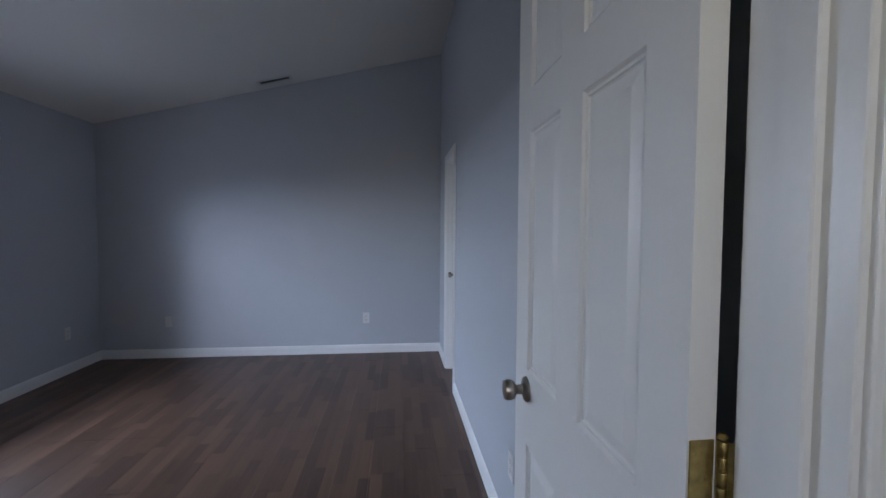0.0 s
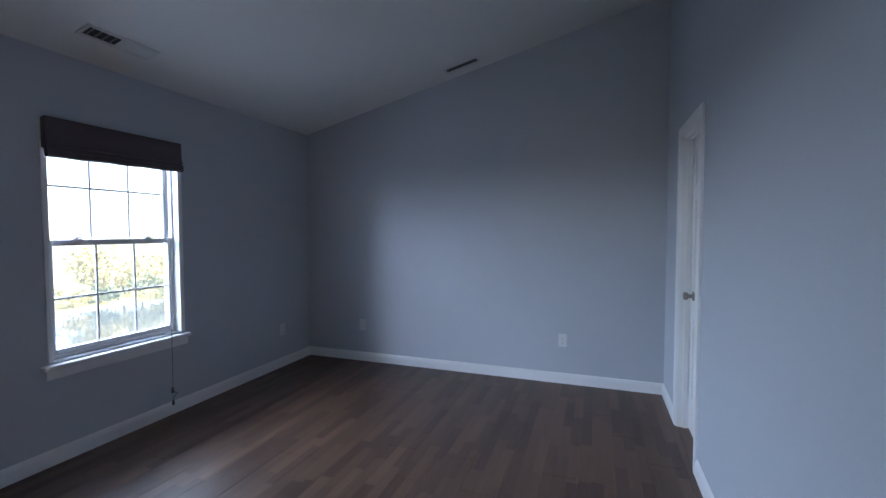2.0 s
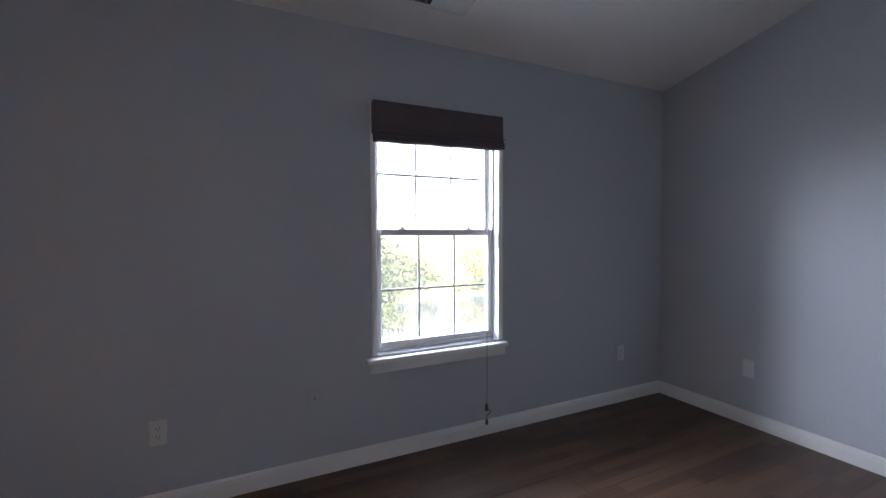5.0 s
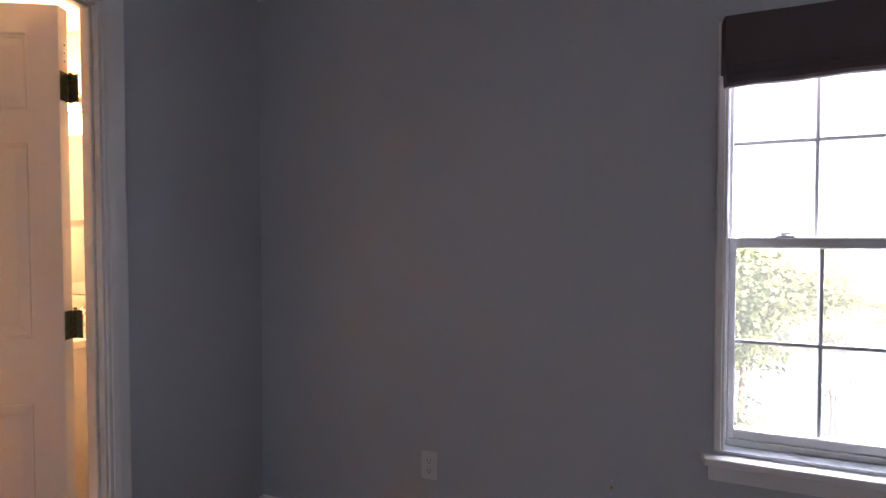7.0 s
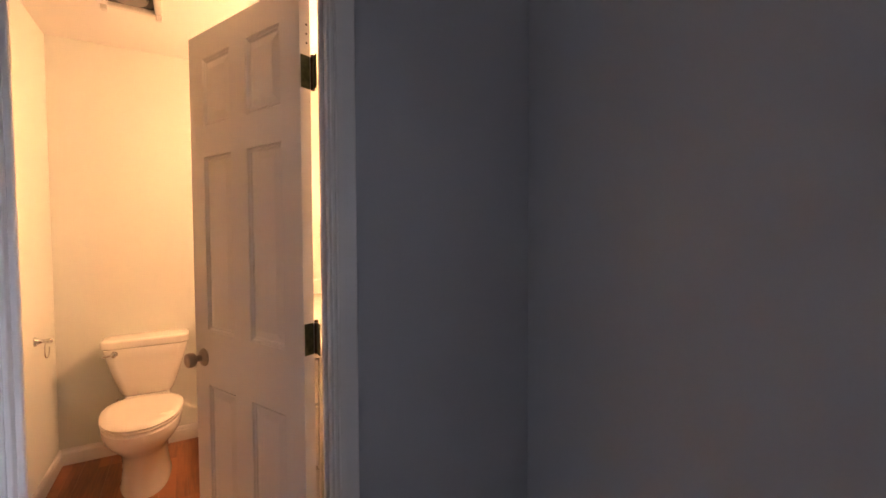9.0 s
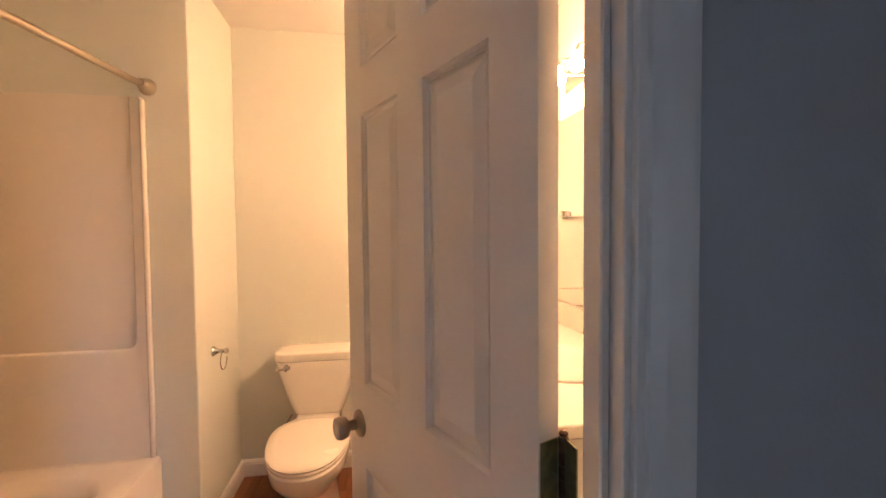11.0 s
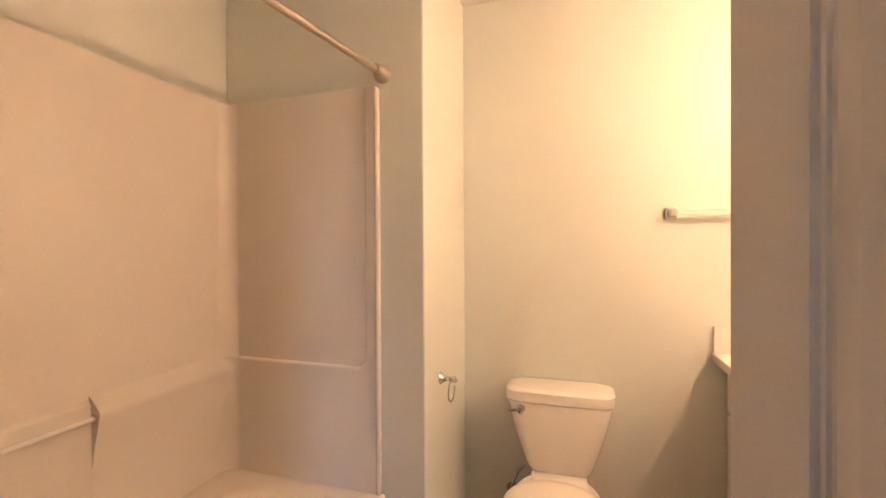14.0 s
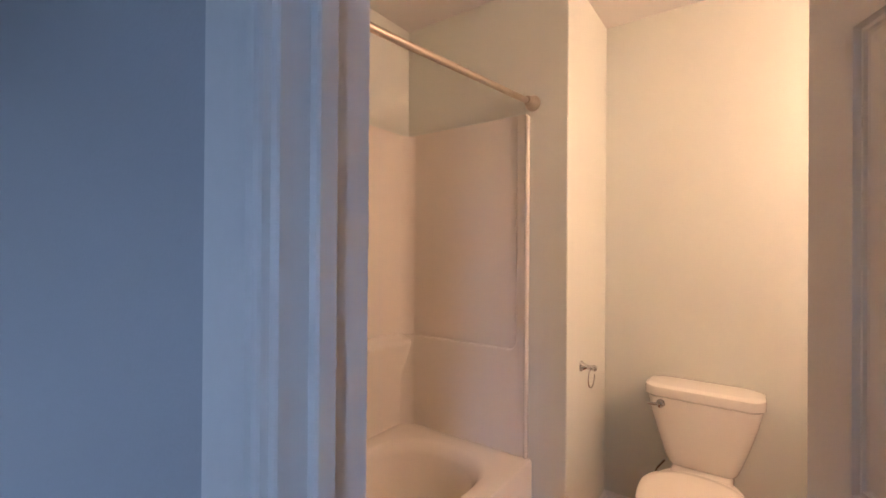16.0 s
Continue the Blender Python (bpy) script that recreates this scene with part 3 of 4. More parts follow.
lathe(bm, ((0.003, 0.0), (0.007, -0.006), (0.009, -0.02), (0.0095, -0.032), (0.005, -0.037)), "z", (XW + 0.046, 3.613, 0.118), 12)
part("tassel", bm, M_CORD, c, "", True)


# ---- outlets ----
def plate(label, m, kind):
    """Wall plate in its own plane: x across, z up, facing -y."""
    o = thing("wall_outlet" if kind == "duplex" else "wall_plate", label, "outlet", m=m)
    bm = bmesh.new()
    box(bm, -0.035, 0.035, -0.0055, 0.0, -0.0575, 0.0575, 0.0025, 2)
    part("cover", bm, M_WALL if kind == "cable" else M_PLATE, o)
    if kind == "duplex":
        for zz in (-0.0195, 0.0195):
            bm = bmesh.new()
            loft(bm, [[(x, yy, zz + z) for x, z, _ in [(p[0], p[1], 0) for p in rrect(0, 0, 0, 0.0165, 0.0135, 0.008, 4)]] for yy in (-0.004, -0.0075)])
            sk = part("socket", bm, M_PLATE, o)
            for xx, hh in ((-0.0065, 0.0045), (0.0065, 0.0038)):
                bm = bmesh.new()
                box(bm, xx - 0.0012, xx + 0.0012, -0.008, -0.0074, zz + 0.002 - hh, zz + 0.002 + hh)
                part("slot", bm, M_SLOT, sk)
            bm = bmesh.new()
            lathe(bm, ((0.0024, 0), (0.0024, 0.0006)), "y", (0, -0.0074, zz - 0.0085), 10, -1)
            part("slot", bm, M_SLOT, sk)
    else:
        for zz in (-0.03, 0.03) if kind == "blank" else (-0.024, 0.0, 0.024):
            bm = bmesh.new()
            lathe(bm, ((0.003 if zz else 0.006, 0), (0.003 if zz else 0.006, 0.0012)), "y", (0, -0.0055, zz), 12, -1)
            part("screw", bm, M_PLATE if zz else M_BRASS, o)
    return o


plate("white duplex outlet low on the gable wall", pose(-0.194, YN, 0.381), "duplex")
plate("white blank cover plate low on the gable wall", pose(-2.2, YN, 0.376), "blank")
plate("white duplex outlet low on the window wall", pose(XW, 1.895, 0.372, 0, 0, 90), "duplex")
plate("wall-coloured cable plate with brass socket", pose(XW, 2.583, 0.41, 0, 0, 90), "cable")
plate("white duplex outlet on the high wall", pose(XE, 2.283, 0.37, 0, 0, -90), "duplex")
plate("white duplex outlet near the room corner", pose(XW, 4.82, 0.369, 0, 0, 90), "duplex")


# darker grey than the vent frames, for slats and blower cap
M_VENTDARK = mat("vent_dark_grey", (0.20, 0.195, 0.19), 0.6, var=0.1, scale=30)


# ---- ceiling registers ----
def register(label, x, y, lx, ly, along, opened=1.0):
    """Louvred steel register on the sloped ceiling."""
    sl = -math.degrees(math.atan(0.2435))
    o = thing("ceiling_vent", label, "vent", group="ceiling vents", m=pose(x, y, zc(x) - 0.0005, 0, sl, 0))
    bm = bmesh.new()
    f = 0.022
    for a in ((-lx, lx, -ly, -ly + f), (-lx, lx, ly - f, ly), (-lx, -lx + f, -ly + f, ly - f), (lx - f, lx, -ly + f, ly - f)):
        box(bm, *a, -0.008, 0.0, 0.002)
    part("frame", bm, M_VENT, o)
    # dark sheet on the uncut ceiling, its colour standing in for the duct's shade
    bm = bmesh.new()
    box(bm, -lx + f, lx - f, -ly + f, ly - f, -0.0012, -0.0004)
    part("backing", bm, M_DUCT, o, "dark sheet standing in for the unlit duct")
    n = 9
    for k in range(n):
        bm = bmesh.new()
        if along == "y":
            q = -lx + f + (2 * lx - 2 * f) * (k + 0.5) / n
            box(bm, q - 0.0035, q + 0.0035, -ly + f, ly - f, -0.0065, -0.0018)
        else:
            q = -ly + f + (2 * ly - 2 * f) * (k + 0.5) / n
            box(bm, -lx + f, lx - f, q - 0.0035, q + 0.0035, -0.0065, -0.0018)
        part("slat", bm, M_VENTDARK, o)
    if opened < 1:
        bm = bmesh.new()
        box(bm, -lx + f, lx - f, -ly + f + (2 * ly - 2 * f) * opened, ly - f, -0.0075, -0.0067, 0.0003)
        part("damper", bm, M_VENT, o, "closed white damper half")
    return o


register("white steel ceiling register, half of it open", -2.56, 3.15, 0.062, 0.20, "x", 0.46)
register("white steel ceiling register near the gable wall", -1.065, 5.06, 0.165, 0.055, "y")


# ---- bathroom: toilet ----
def ellipse(cx, cy, z, hx, front, back, p=2.3, n=40):
    """Egg-shaped ring: front and back reach along y differ."""
    out = []
    for k in range(n):
        a = 2 * math.pi * k / n
        c0, s0 = math.cos(a), math.sin(a)
        r = front if s0 > 0 else back
        out.append((cx + hx * math.copysign(abs(c0) ** (2 / p), c0), cy + r * math.copysign(abs(s0) ** (2 / p), s0), z))
    return out


TX = -1.640
t = thing("toilet", "white porcelain two-piece toilet with closed lid", "toilet", m=pose(TX, BY_S, 0))
bm = bmesh.new()
tank = ((0.392, 0.108, 0.070, 0.03), (0.396, 0.118, 0.079, 0.035), (0.408, 0.126, 0.084, 0.04), (0.44, 0.139, 0.088, 0.045), (0.50, 0.160, 0.093, 0.05), (0.56, 0.178, 0.096, 0.05), (0.62, 0.194, 0.098, 0.05), (0.668, 0.204, 0.1, 0.05), (0.673, 0.202, 0.097, 0.05))
loft(bm, [[(x, y + 0.115, z) for x, y, z in rrect(0, 0, zz, hx, hy, r, 6)] for zz, hx, hy, r in tank])
part("tank", bm, M_PORC, t, "", True)
bm = bmesh.new()
lidp = ((0.674, 0.205, 0.1, 0.05), (0.680, 0.213, 0.107, 0.055), (0.706, 0.215, 0.109, 0.06), (0.716, 0.212, 0.106, 0.06), (0.722, 0.200, 0.095, 0.06), (0.7245, 0.17, 0.07, 0.05))
loft(bm, [[(x, y * (1.0 if y < 0 else 1 - 0.9 * max(0, abs(x) - 0.09)) + 0.118, z) for x, y, z in rrect(0, 0, zz, hx, hy, r, 8)] for zz, hx, hy, r in lidp])
part("tank_lid", bm, M_PORC, t, "", True)
bm = bmesh.new()
lathe(bm, ((0.017, 0), (0.017, 0.006), (0.013, 0.010), (0.010, 0.018), (0.014, 0.022), (0.014, 0.028), (0.008, 0.031)), "y", (0.146, 0.209, 0.650), 18)
lv = part("flush_lever", bm, M_CHROME, t, "chrome flush lever", True)
bm = bmesh.new()
tube(bm, [(0.148, 0.233, 0.650), (0.162, 0.235, 0.649), (0.182, 0.234, 0.647), (0.194, 0.231, 0.645)], 0.0058, 10)
part("arm", bm, M_CHROME, lv, "", True)
bm = bmesh.new()
secs = ((0.0, 0.112, 0.36, 0.262, 0.20), (0.012, 0.115, 0.36, 0.266, 0.205), (0.03, 0.108, 0.36, 0.26, 0.20), (0.12, 0.102, 0.365, 0.255, 0.20), (0.20, 0.106, 0.375, 0.27, 0.205),
        (0.245, 0.120, 0.395, 0.295, 0.215), (0.285, 0.146, 0.42, 0.32, 0.235), (0.32, 0.168, 0.435, 0.335, 0.26), (0.355, 0.174, 0.44, 0.34, 0.275), (0.378, 0.176, 0.44, 0.342, 0.28), (0.386, 0.169, 0.44, 0.335, 0.275))
loft(bm, [ellipse(0, cy, zz, hx, fr, bk) for zz, hx, cy, fr, bk in secs])
box(bm, -0.110, 0.110, 0.03, 0.36, 0.20, 0.3915, 0.02, 4)
part("bowl", bm, M_PORC, t, "", True)
bm = bmesh.new()
loft(bm, [ellipse(0, 0.455, zz, hx, fr, bk, 2.2) for zz, hx, fr, bk in ((0.3865, 0.170, 0.318, 0.165), (0.389, 0.177, 0.326, 0.17), (0.399, 0.179, 0.328, 0.172), (0.403, 0.175, 0.324, 0.168))])
part("seat", bm, M_SEAT, t, "", True)
bm = bmesh.new()
loft(bm, [ellipse(0, 0.455, zz, hx, fr, bk, 2.2) for zz, hx, fr, bk in ((0.4045, 0.171, 0.321, 0.165), (0.407, 0.178, 0.327, 0.17), (0.413, 0.179, 0.328, 0.172), (0.420, 0.171, 0.319, 0.165), (0.425, 0.143, 0.272, 0.13), (0.4265, 0.07, 0.17, 0.07))])
part("lid", bm, M_SEAT, t, "", True)
for xx in (-0.075, 0.075):
    bm = bmesh.new()
    box(bm, xx - 0.02, xx + 0.02, 0.266, 0.298, 0.386, 0.410, 0.008, 3)
    part("lid_hinge", bm, M_SEAT, t, "", True)
v = thing("shutoff_valve", "chrome shut-off valve behind the toilet", "valve", m=pose(-1.43, BY_S, 0.2))
bm = bmesh.new()
lathe(bm, ((0.03, 0), (0.028, 0.004), (0.008, 0.006), (0.008, 0.05), (0.012, 0.052), (0.012, 0.075)), "y", (0, 0.0005, 0), 16)
part("stub", bm, M_BRASS, v, "", True)
bm = bmesh.new()
tube(bm, [(0, 0.06, 0), (-0.005, 0.06, 0.05), (-0.03, 0.075, 0.11), (-0.06, 0.08, 0.155)], 0.005, 8)
part("supply_line", bm, M_CHROME, v, "", True)
bm = bmesh.new()
lathe(bm, ((0.018, 0), (0.02, 0.004), (0.018, 0.01)), "y", (0, 0.075, 0), 12)
part("handle", bm, M_BRASS, v, "", True)

# paper ring on the wing wall
r = thing("paper_ring", "chrome paper ring on a wall post", "ring", m=pose(BX_WING, -0.628, 0.794))
bm = bmesh.new()
lathe(bm, ((0.024, 0), (0.024, 0.003), (0.018, 0.010), (0.011, 0.022), (0.009, 0.036), (0.011, 0.040), (0.009, 0.046), (0.013, 0.052), (0.014, 0.060), (0.009, 0.067), (0.003, 0.069)), "x", (0, 0, 0), 20, -1)
part("post", bm, M_CHROME, r, "", True)
bm = bmesh.new()
tube(bm, [(-0.045 - 0.002 * math.sin(a), 0.0, -0.0) for a in (0,)] + [(-0.045, 0.042 * math.sin(a), -0.042 + 0.042 * math.cos(a)) for a in [2 * math.pi * k / 26 for k in range(0, 21)]], 0.003, 8)
part("ring", bm, M_CHROME, r, "", True)

# ---- tub and surround ----
TY0, TY1, TX0, TX1, TZ = BY_T, YB, -1.062, BX_E, 0.42
tub = thing("bathtub", "off-white fiberglass bathtub in an alcove", "bathtub")
bm = bmesh.new()
cx, cy = (TX0 + TX1) / 2, (TY0 + TY1) / 2
hx, hy = (TX1 - TX0) / 2 - 0.001, (TY1 - TY0) / 2 - 0.001
bx, by, bhx, bhy = cx - 0.005, cy, hx - 0.085, hy - 0.10
rings = [rrect(cx, cy, 0.0, hx, hy, 0.006), rrect(cx, cy, TZ - 0.015, hx, hy, 0.006), rrect(cx, cy, TZ - 0.004, hx - 0.004, hy - 0.004, 0.008), rrect(cx, cy, TZ, hx - 0.016, hy - 0.012, 0.015)]
for d, z in ((0.0, TZ), (0.008, TZ - 0.003), (0.02, TZ - 0.015), (0.032, TZ - 0.05), (0.055, TZ - 0.22), (0.085, TZ - 0.31), (0.14, TZ - 0.345)):
    rings.append(rrect(bx, by, z, bhx - d, bhy - d * 1.5, 0.20 if d < 0.1 else 0.12))
loft(bm, rings)
part("tub", bm, M_FIBER, tub, "", True)
bm = bmesh.new()
lathe(bm, ((0.025, 0), (0.025, 0.003), (0.02, 0.004)), "z", (cx, TY1 - 0.34, TZ - 0.3445), 18)
part("drain", bm, M_CHROME, tub, "", True)


su = thing("tub_surround", "off-white moulded fiberglass tub surround with ledges", "tub surround")
ZT = 1.872
XF, XC, ZL, RC = TX0 + 0.074, TX1 - 0.03, 0.868, 0.035
for yw, s in ((TY0, 1), (TY1, -1)):
    for nm, xa, xb, za, zb, t0, th, rr in (("end_panel", TX0 + 0.03, TX1 - 0.004, TZ - 0.004, ZT, 0.001, 0.008, 0.001), ("front_flange", TX0 + 0.016, TX0 + 0.034, TZ - 0.002, ZT - 0.008, 0.002, 0.026, 0.010)):
        bm = bmesh.new()
        a, b2 = sorted((yw + s * t0, yw + s * th))
        box(bm, xa, xb, a, b2, za, zb, rr, 3)
        part(nm, bm, M_FIBER, su, "", True)
    # moulded frame that stands proud round the sunk upper panel, with a rounded inner corner
    line = [(TX0 + 0.030, TZ - 0.003), (XC, TZ - 0.003), (XC, ZL)]
    line += [(XF + RC - RC * math.sin(q), ZL + RC - RC * math.cos(q)) for q in [math.pi / 2 * k / 8 for k in range(9)]]
    line += [(XF, ZT - 0.003), (TX0 + 0.030, ZT - 0.003)]
    bm = bmesh.new()
    rings = []
    for dep, inset in ((0.007, 0.0), (0.012, 0.0), (0.0165, 0.0025), (0.019, 0.006), (0.020, 0.011)):
        ring = []
        for x, z in line:
            if z > ZL + 1e-6 or x < XF + RC + 1e-6:
                if x > TX0 + 0.031:
                    f = min(1.0, max(0.0, (z - ZL) / RC))
                    ring.append((x - inset * f, yw + s * dep, z - inset * (1 - f)))
                else:
                    ring.append((x, yw + s * dep, z))
            else:
                ring.append((x, yw + s * dep, z - (inset if z > 0.8 else 0)))
        rings.append(ring)
    loft(bm, rings)
    part("end_frame", bm, M_FIBER, su, "", True)
bm = bmesh.new()
box(bm, TX1 - 0.007, TX1 - 0.001, TY0 + 0.003, TY1 - 0.003, TZ - 0.004, ZT)
part("back_panel", bm, M_FIBER, su, "", True)
for yc, s in ((TY0, 1), (TY1, -1)):
    for dx, dy, za, zb in ((0.0065, 0.0075, ZL - 0.02, ZT - 0.001), (0.0155, 0.0195, TZ - 0.002, ZL - 0.003)):
        bm = bmesh.new()
        rad = 0.06
        pts = [(TX1 - dx, yc + s * dy)] + [(TX1 - dx - rad + rad * math.sin(a), yc + s * (dy + rad - rad * math.cos(a))) for a in [math.pi / 2 * k / 12 for k in range(12, -1, -1)]]
        loft(bm, [[(x, y, z) for x, y in pts] for z in (za, zb)])
        part("corner_cove", bm, M_FIBER, su, "", True)


def ledge(y_a, y_b, depth):
    """Sloped-top ledge block on the back panel."""
    bm = bmesh.new()
    prof = ((TX1 - 0.004, 0.880), (TX1 - 0.012, 0.872), (TX1 - 0.028, 0.858), (TX1 - depth + 0.008, 0.842), (TX1 - depth + 0.001, 0.832), (TX1 - depth, 0.822), (TX1 - depth + 0.003, 0.81), (TX1 - 0.026, 0.71), (TX1 - 0.018, 0.66), (TX1 - 0.016, TZ), (TX1 - 0.004, TZ))
    loft(bm, [[(x, yy, z) for x, z in prof] for yy in (y_a, y_b)])
    return bm


part("ledge", ledge(TY0 + 0.004, 0.07, 0.052), M_FIBER, su, "", True)
part("ledge", ledge(0.60, TY1 - 0.004, 0.052), M_FIBER, su, "", True)
bm = bmesh.new()
prof = ((TX1 - 0.004, 0.868), (TX1 - 0.016, 0.85), (TX1 - 0.02, 0.60), (TX1 - 0.016, TZ), (TX1 - 0.004, TZ))
loft(bm, [[(x, yy, z) for x, z in prof] for yy in (0.0705, 0.5995)])
part("recess", bm, M_FIBER, su)
for yy, s in ((0.071, 1), (0.599, -1)):
    bm = bmesh.new()
    lathe(bm, ((0.014, 0), (0.014, 0.004), (0.009, 0.006), (0.009, 0.012)), "y", (TX1 - 0.036, yy, 0.815), 14, s)
    part("bar_socket", bm, M_NICKEL, su, "", True)
bm = bmesh.new()
tube(bm, [(TX1 - 0.036, 0.075, 0.815), (TX1 - 0.036, 0.33, 0.815), (TX1 - 0.036, 0.596, 0.815)], 0.0085, 12)
part("washcloth_bar", bm, M_ACRYL, su, "clear acrylic bar", True)

rod = thing("shower_rod", "brushed nickel shower curtain rod between walls", "curtain rod")
RX, RZ, RS = -1.055, 1.914, 0.14  # the rod hangs a little askew
bm = bmesh.new()
tube(bm, [(RX, BY_T + 0.01, RZ), (RX + RS * 0.5, (BY_T + YB) / 2, RZ - 0.018), (RX + RS, YB - 0.01, RZ - 0.03)], 0.0125, 16)
part("rod", bm, M_NICKEL, rod, "", True)
for yy, s in ((BY_T, 1), (YB, -1)):
    bm = bmesh.new()
    lathe(bm, ((0.033, 0.0), (0.033, 0.008), (0.030, 0.014), (0.022, 0.04), (0.019, 0.05), (0.0165, 0.052), (0.0165, 0.06)), "y", (RX if s > 0 else RX + RS, yy, RZ if s > 0 else RZ - 0.03), 24, s)
    part("flange", bm, M_NICKEL, rod, "", True)

# towel bar on the wall by the vanity
tb = thing("towel_bar", "clear towel bar with chrome square brackets", "towel bar")
for xx in (-2.075, -2.60):
    bm = bmesh.new()
    box(bm, xx - 0.022, xx + 0.022, BY_S, BY_S + 0.012, 1.408, 1.452, 0.004, 2)
    box(bm, xx - 0.014, xx + 0.014, BY_S + 0.011, BY_S + 0.06, 1.416, 1.444, 0.004, 2)
    part("bracket", bm, M_CHROME, tb, "", True)
bm = bmesh.new()
box(bm, -2.59, -2.085, BY_S + 0.035, BY_S + 0.053, 1.421, 1.439, 0.004, 2)
part("bar", bm, M_ACRYL, tb)

# ---- vanity ----
VX, VY0, VY1 = -2.268, BY_S + 0.002, 0.52
WX = XW + 0.0125
va = thing("vanity_cabinet", "white painted vanity cabinet with drawers and doors", "cabinet")
bm = bmesh.new()
box(bm, WX + 0.001, VX - 0.02, VY0, VY1 - 0.01, 0.09, 0.838)
box(bm, WX + 0.001, VX - 0.09, VY0, VY1 - 0.01, 0.0, 0.09)
part("body", bm, M_CAB, va)
units = 4
for k in range(units):
    a = VY0 + 0.012 + (VY1 - VY0 - 0.03) * k / units
    b2 = VY0 + 0.012 + (VY1 - VY0 - 0.03) * (k + 1) / units - 0.012
    fronts = (("drawer", 0.65, 0.82), ("door", 0.11, 0.635)) if k % 2 == 0 else (("drawer", 0.65, 0.82), ("drawer", 0.40, 0.635), ("drawer", 0.11, 0.385))
    for nm, za, zb in fronts:
        bm = bmesh.new()
        box(bm, VX - 0.0195, VX - 0.002, a, b2, za, zb, 0.004, 2)
        fr = part(nm, bm, M_CAB, va)
        bm = bmesh.new()
        lathe(bm, ((0.006, 0), (0.006, 0.012), (0.014, 0.016), (0.015, 0.022), (0.010, 0.027), (0.003, 0.028)), "x", (VX - 0.002, (a + b2) / 2, (za + zb) / 2 if nm == "drawer" else zb - 0.08), 14)
        part("knob", bm, M_CHROME, fr, "chrome cabinet knob", True)
ct = thing("countertop", "cream cultured marble vanity top with splash", "countertop")
bm = bmesh.new()
box(bm, WX + 0.0005, VX + 0.05, VY0, VY1 + 0.01, 0.84, 0.876, 0.007, 3)
part("slab", bm, M_MARBLE, ct, "", True)
bm = bmesh.new()
box(bm, WX + 0.0005, WX + 0.02, VY0 + 0.02, VY1 + 0.01, 0.8755, 0.98, 0.005, 2)
part("backsplash", bm, M_MARBLE, ct, "", True)
bm = bmesh.new()
box(bm, WX + 0.0005, VX + 0.045, VY0, VY0 + 0.019, 0.8755, 0.98, 0.005, 2)
part("side_splash", bm, M_MARBLE, ct, "", True)
bm = bmesh.new()
loft(bm, [ellipse(-2.555, 0.05, z, hx, hy, hy, 2.0) for z, hx, hy in ((0.8755, 0.19, 0.24), (0.882, 0.187, 0.237), (0.883, 0.175, 0.225), (0.878, 0.165, 0.215), (0.8772, 0.08, 0.12))])
part("basin_rim", bm, M_MARBLE, ct, "", True)
fa = thing("faucet", "chrome two-handle bathroom faucet on the vanity", "faucet", m=pose(-2.75, 0.20, 0.8763))
bm = bmesh.new()
loft(bm, [rrect(0, 0, z, hx, hy, 0.025) for z, hx, hy in ((0, 0.027, 0.08), (0.008, 0.027, 0.08), (0.014, 0.02, 0.073))])
part("base", bm, M_CHROME, fa, "", True)
bm = bmesh.new()
tube(bm, [(0, 0, 0.01), (0.0, 0, 0.06), (0.02, 0, 0.095), (0.06, 0, 0.105), (0.10, 0, 0.09), (0.112, 0, 0.07)], 0.0105, 14)
part("spout", bm, M_CHROME, fa, "", True)
for yy in (-0.055, 0.055):
    bm = bmesh.new()
    lathe(bm, ((0.018, 0.01), (0.016, 0.035), (0.011, 0.05), (0.013, 0.058), (0.006, 0.064)), "z", (0, yy, 0), 16)
    h = part("handle", bm, M_CHROME, fa, "", True)
    bm = bmesh.new()
    tube(bm, [(0, yy, 0.054), (0.02, yy * 1.2, 0.057), (0.05, yy * 1.4, 0.062)], 0.005, 10)
    part("lever", bm, M_CHROME, h, "", True)
mi = thing("mirror", "plain frameless wall mirror above the vanity", "mirror")
bm = bmesh.new()
box(bm, WX + 0.0005, WX + 0.006, -0.92, 0.50, 0.985, 1.86, 0.0015)
part("glass", bm, M_MIRROR, mi)
lb = thing("vanity_light", "chrome vanity light bar with glowing warm bulbs", "wall lamp")
bm = bmesh.new()
box(bm, WX + 0.0005, WX + 0.03, -0.44, 0.20, 1.955, 2.055, 0.006, 2)
part("back_plate", bm, M_CHROME, lb)
for k in range(4):
    yy = -0.34 + 0.147 * k
    bm = bmesh.new()
    tube(bm, [(WX + 0.03, yy, 2.005), (WX + 0.12, yy, 2.012), (WX + 0.16, yy, 2.005), (WX + 0.17, yy, 1.977)], 0.008, 10)
    arm = part("arm", bm, M_CHROME, lb, "", True)
    bm = bmesh.new()
    lathe(bm, [(0.012, 0.004), (0.013, -0.018)] + [(0.027 * math.sin(q), -0.042 + 0.027 * math.cos(q)) for q in [0.45 + 2.6 * j / 12 for j in range(13)]], "z", (WX + 0.17, yy, 1.975), 20)
    part("bulb", bm, M_BULB, arm, "frosted globe bulb, lit", True)

# exhaust fan
fn = thing("exhaust_fan", "white bathroom ceiling fan grille with dark slots", "fan")
bm = bmesh.new()
fx0, fx1, fy0, fy1 = -1.775, -1.53, -0.43, -0.185
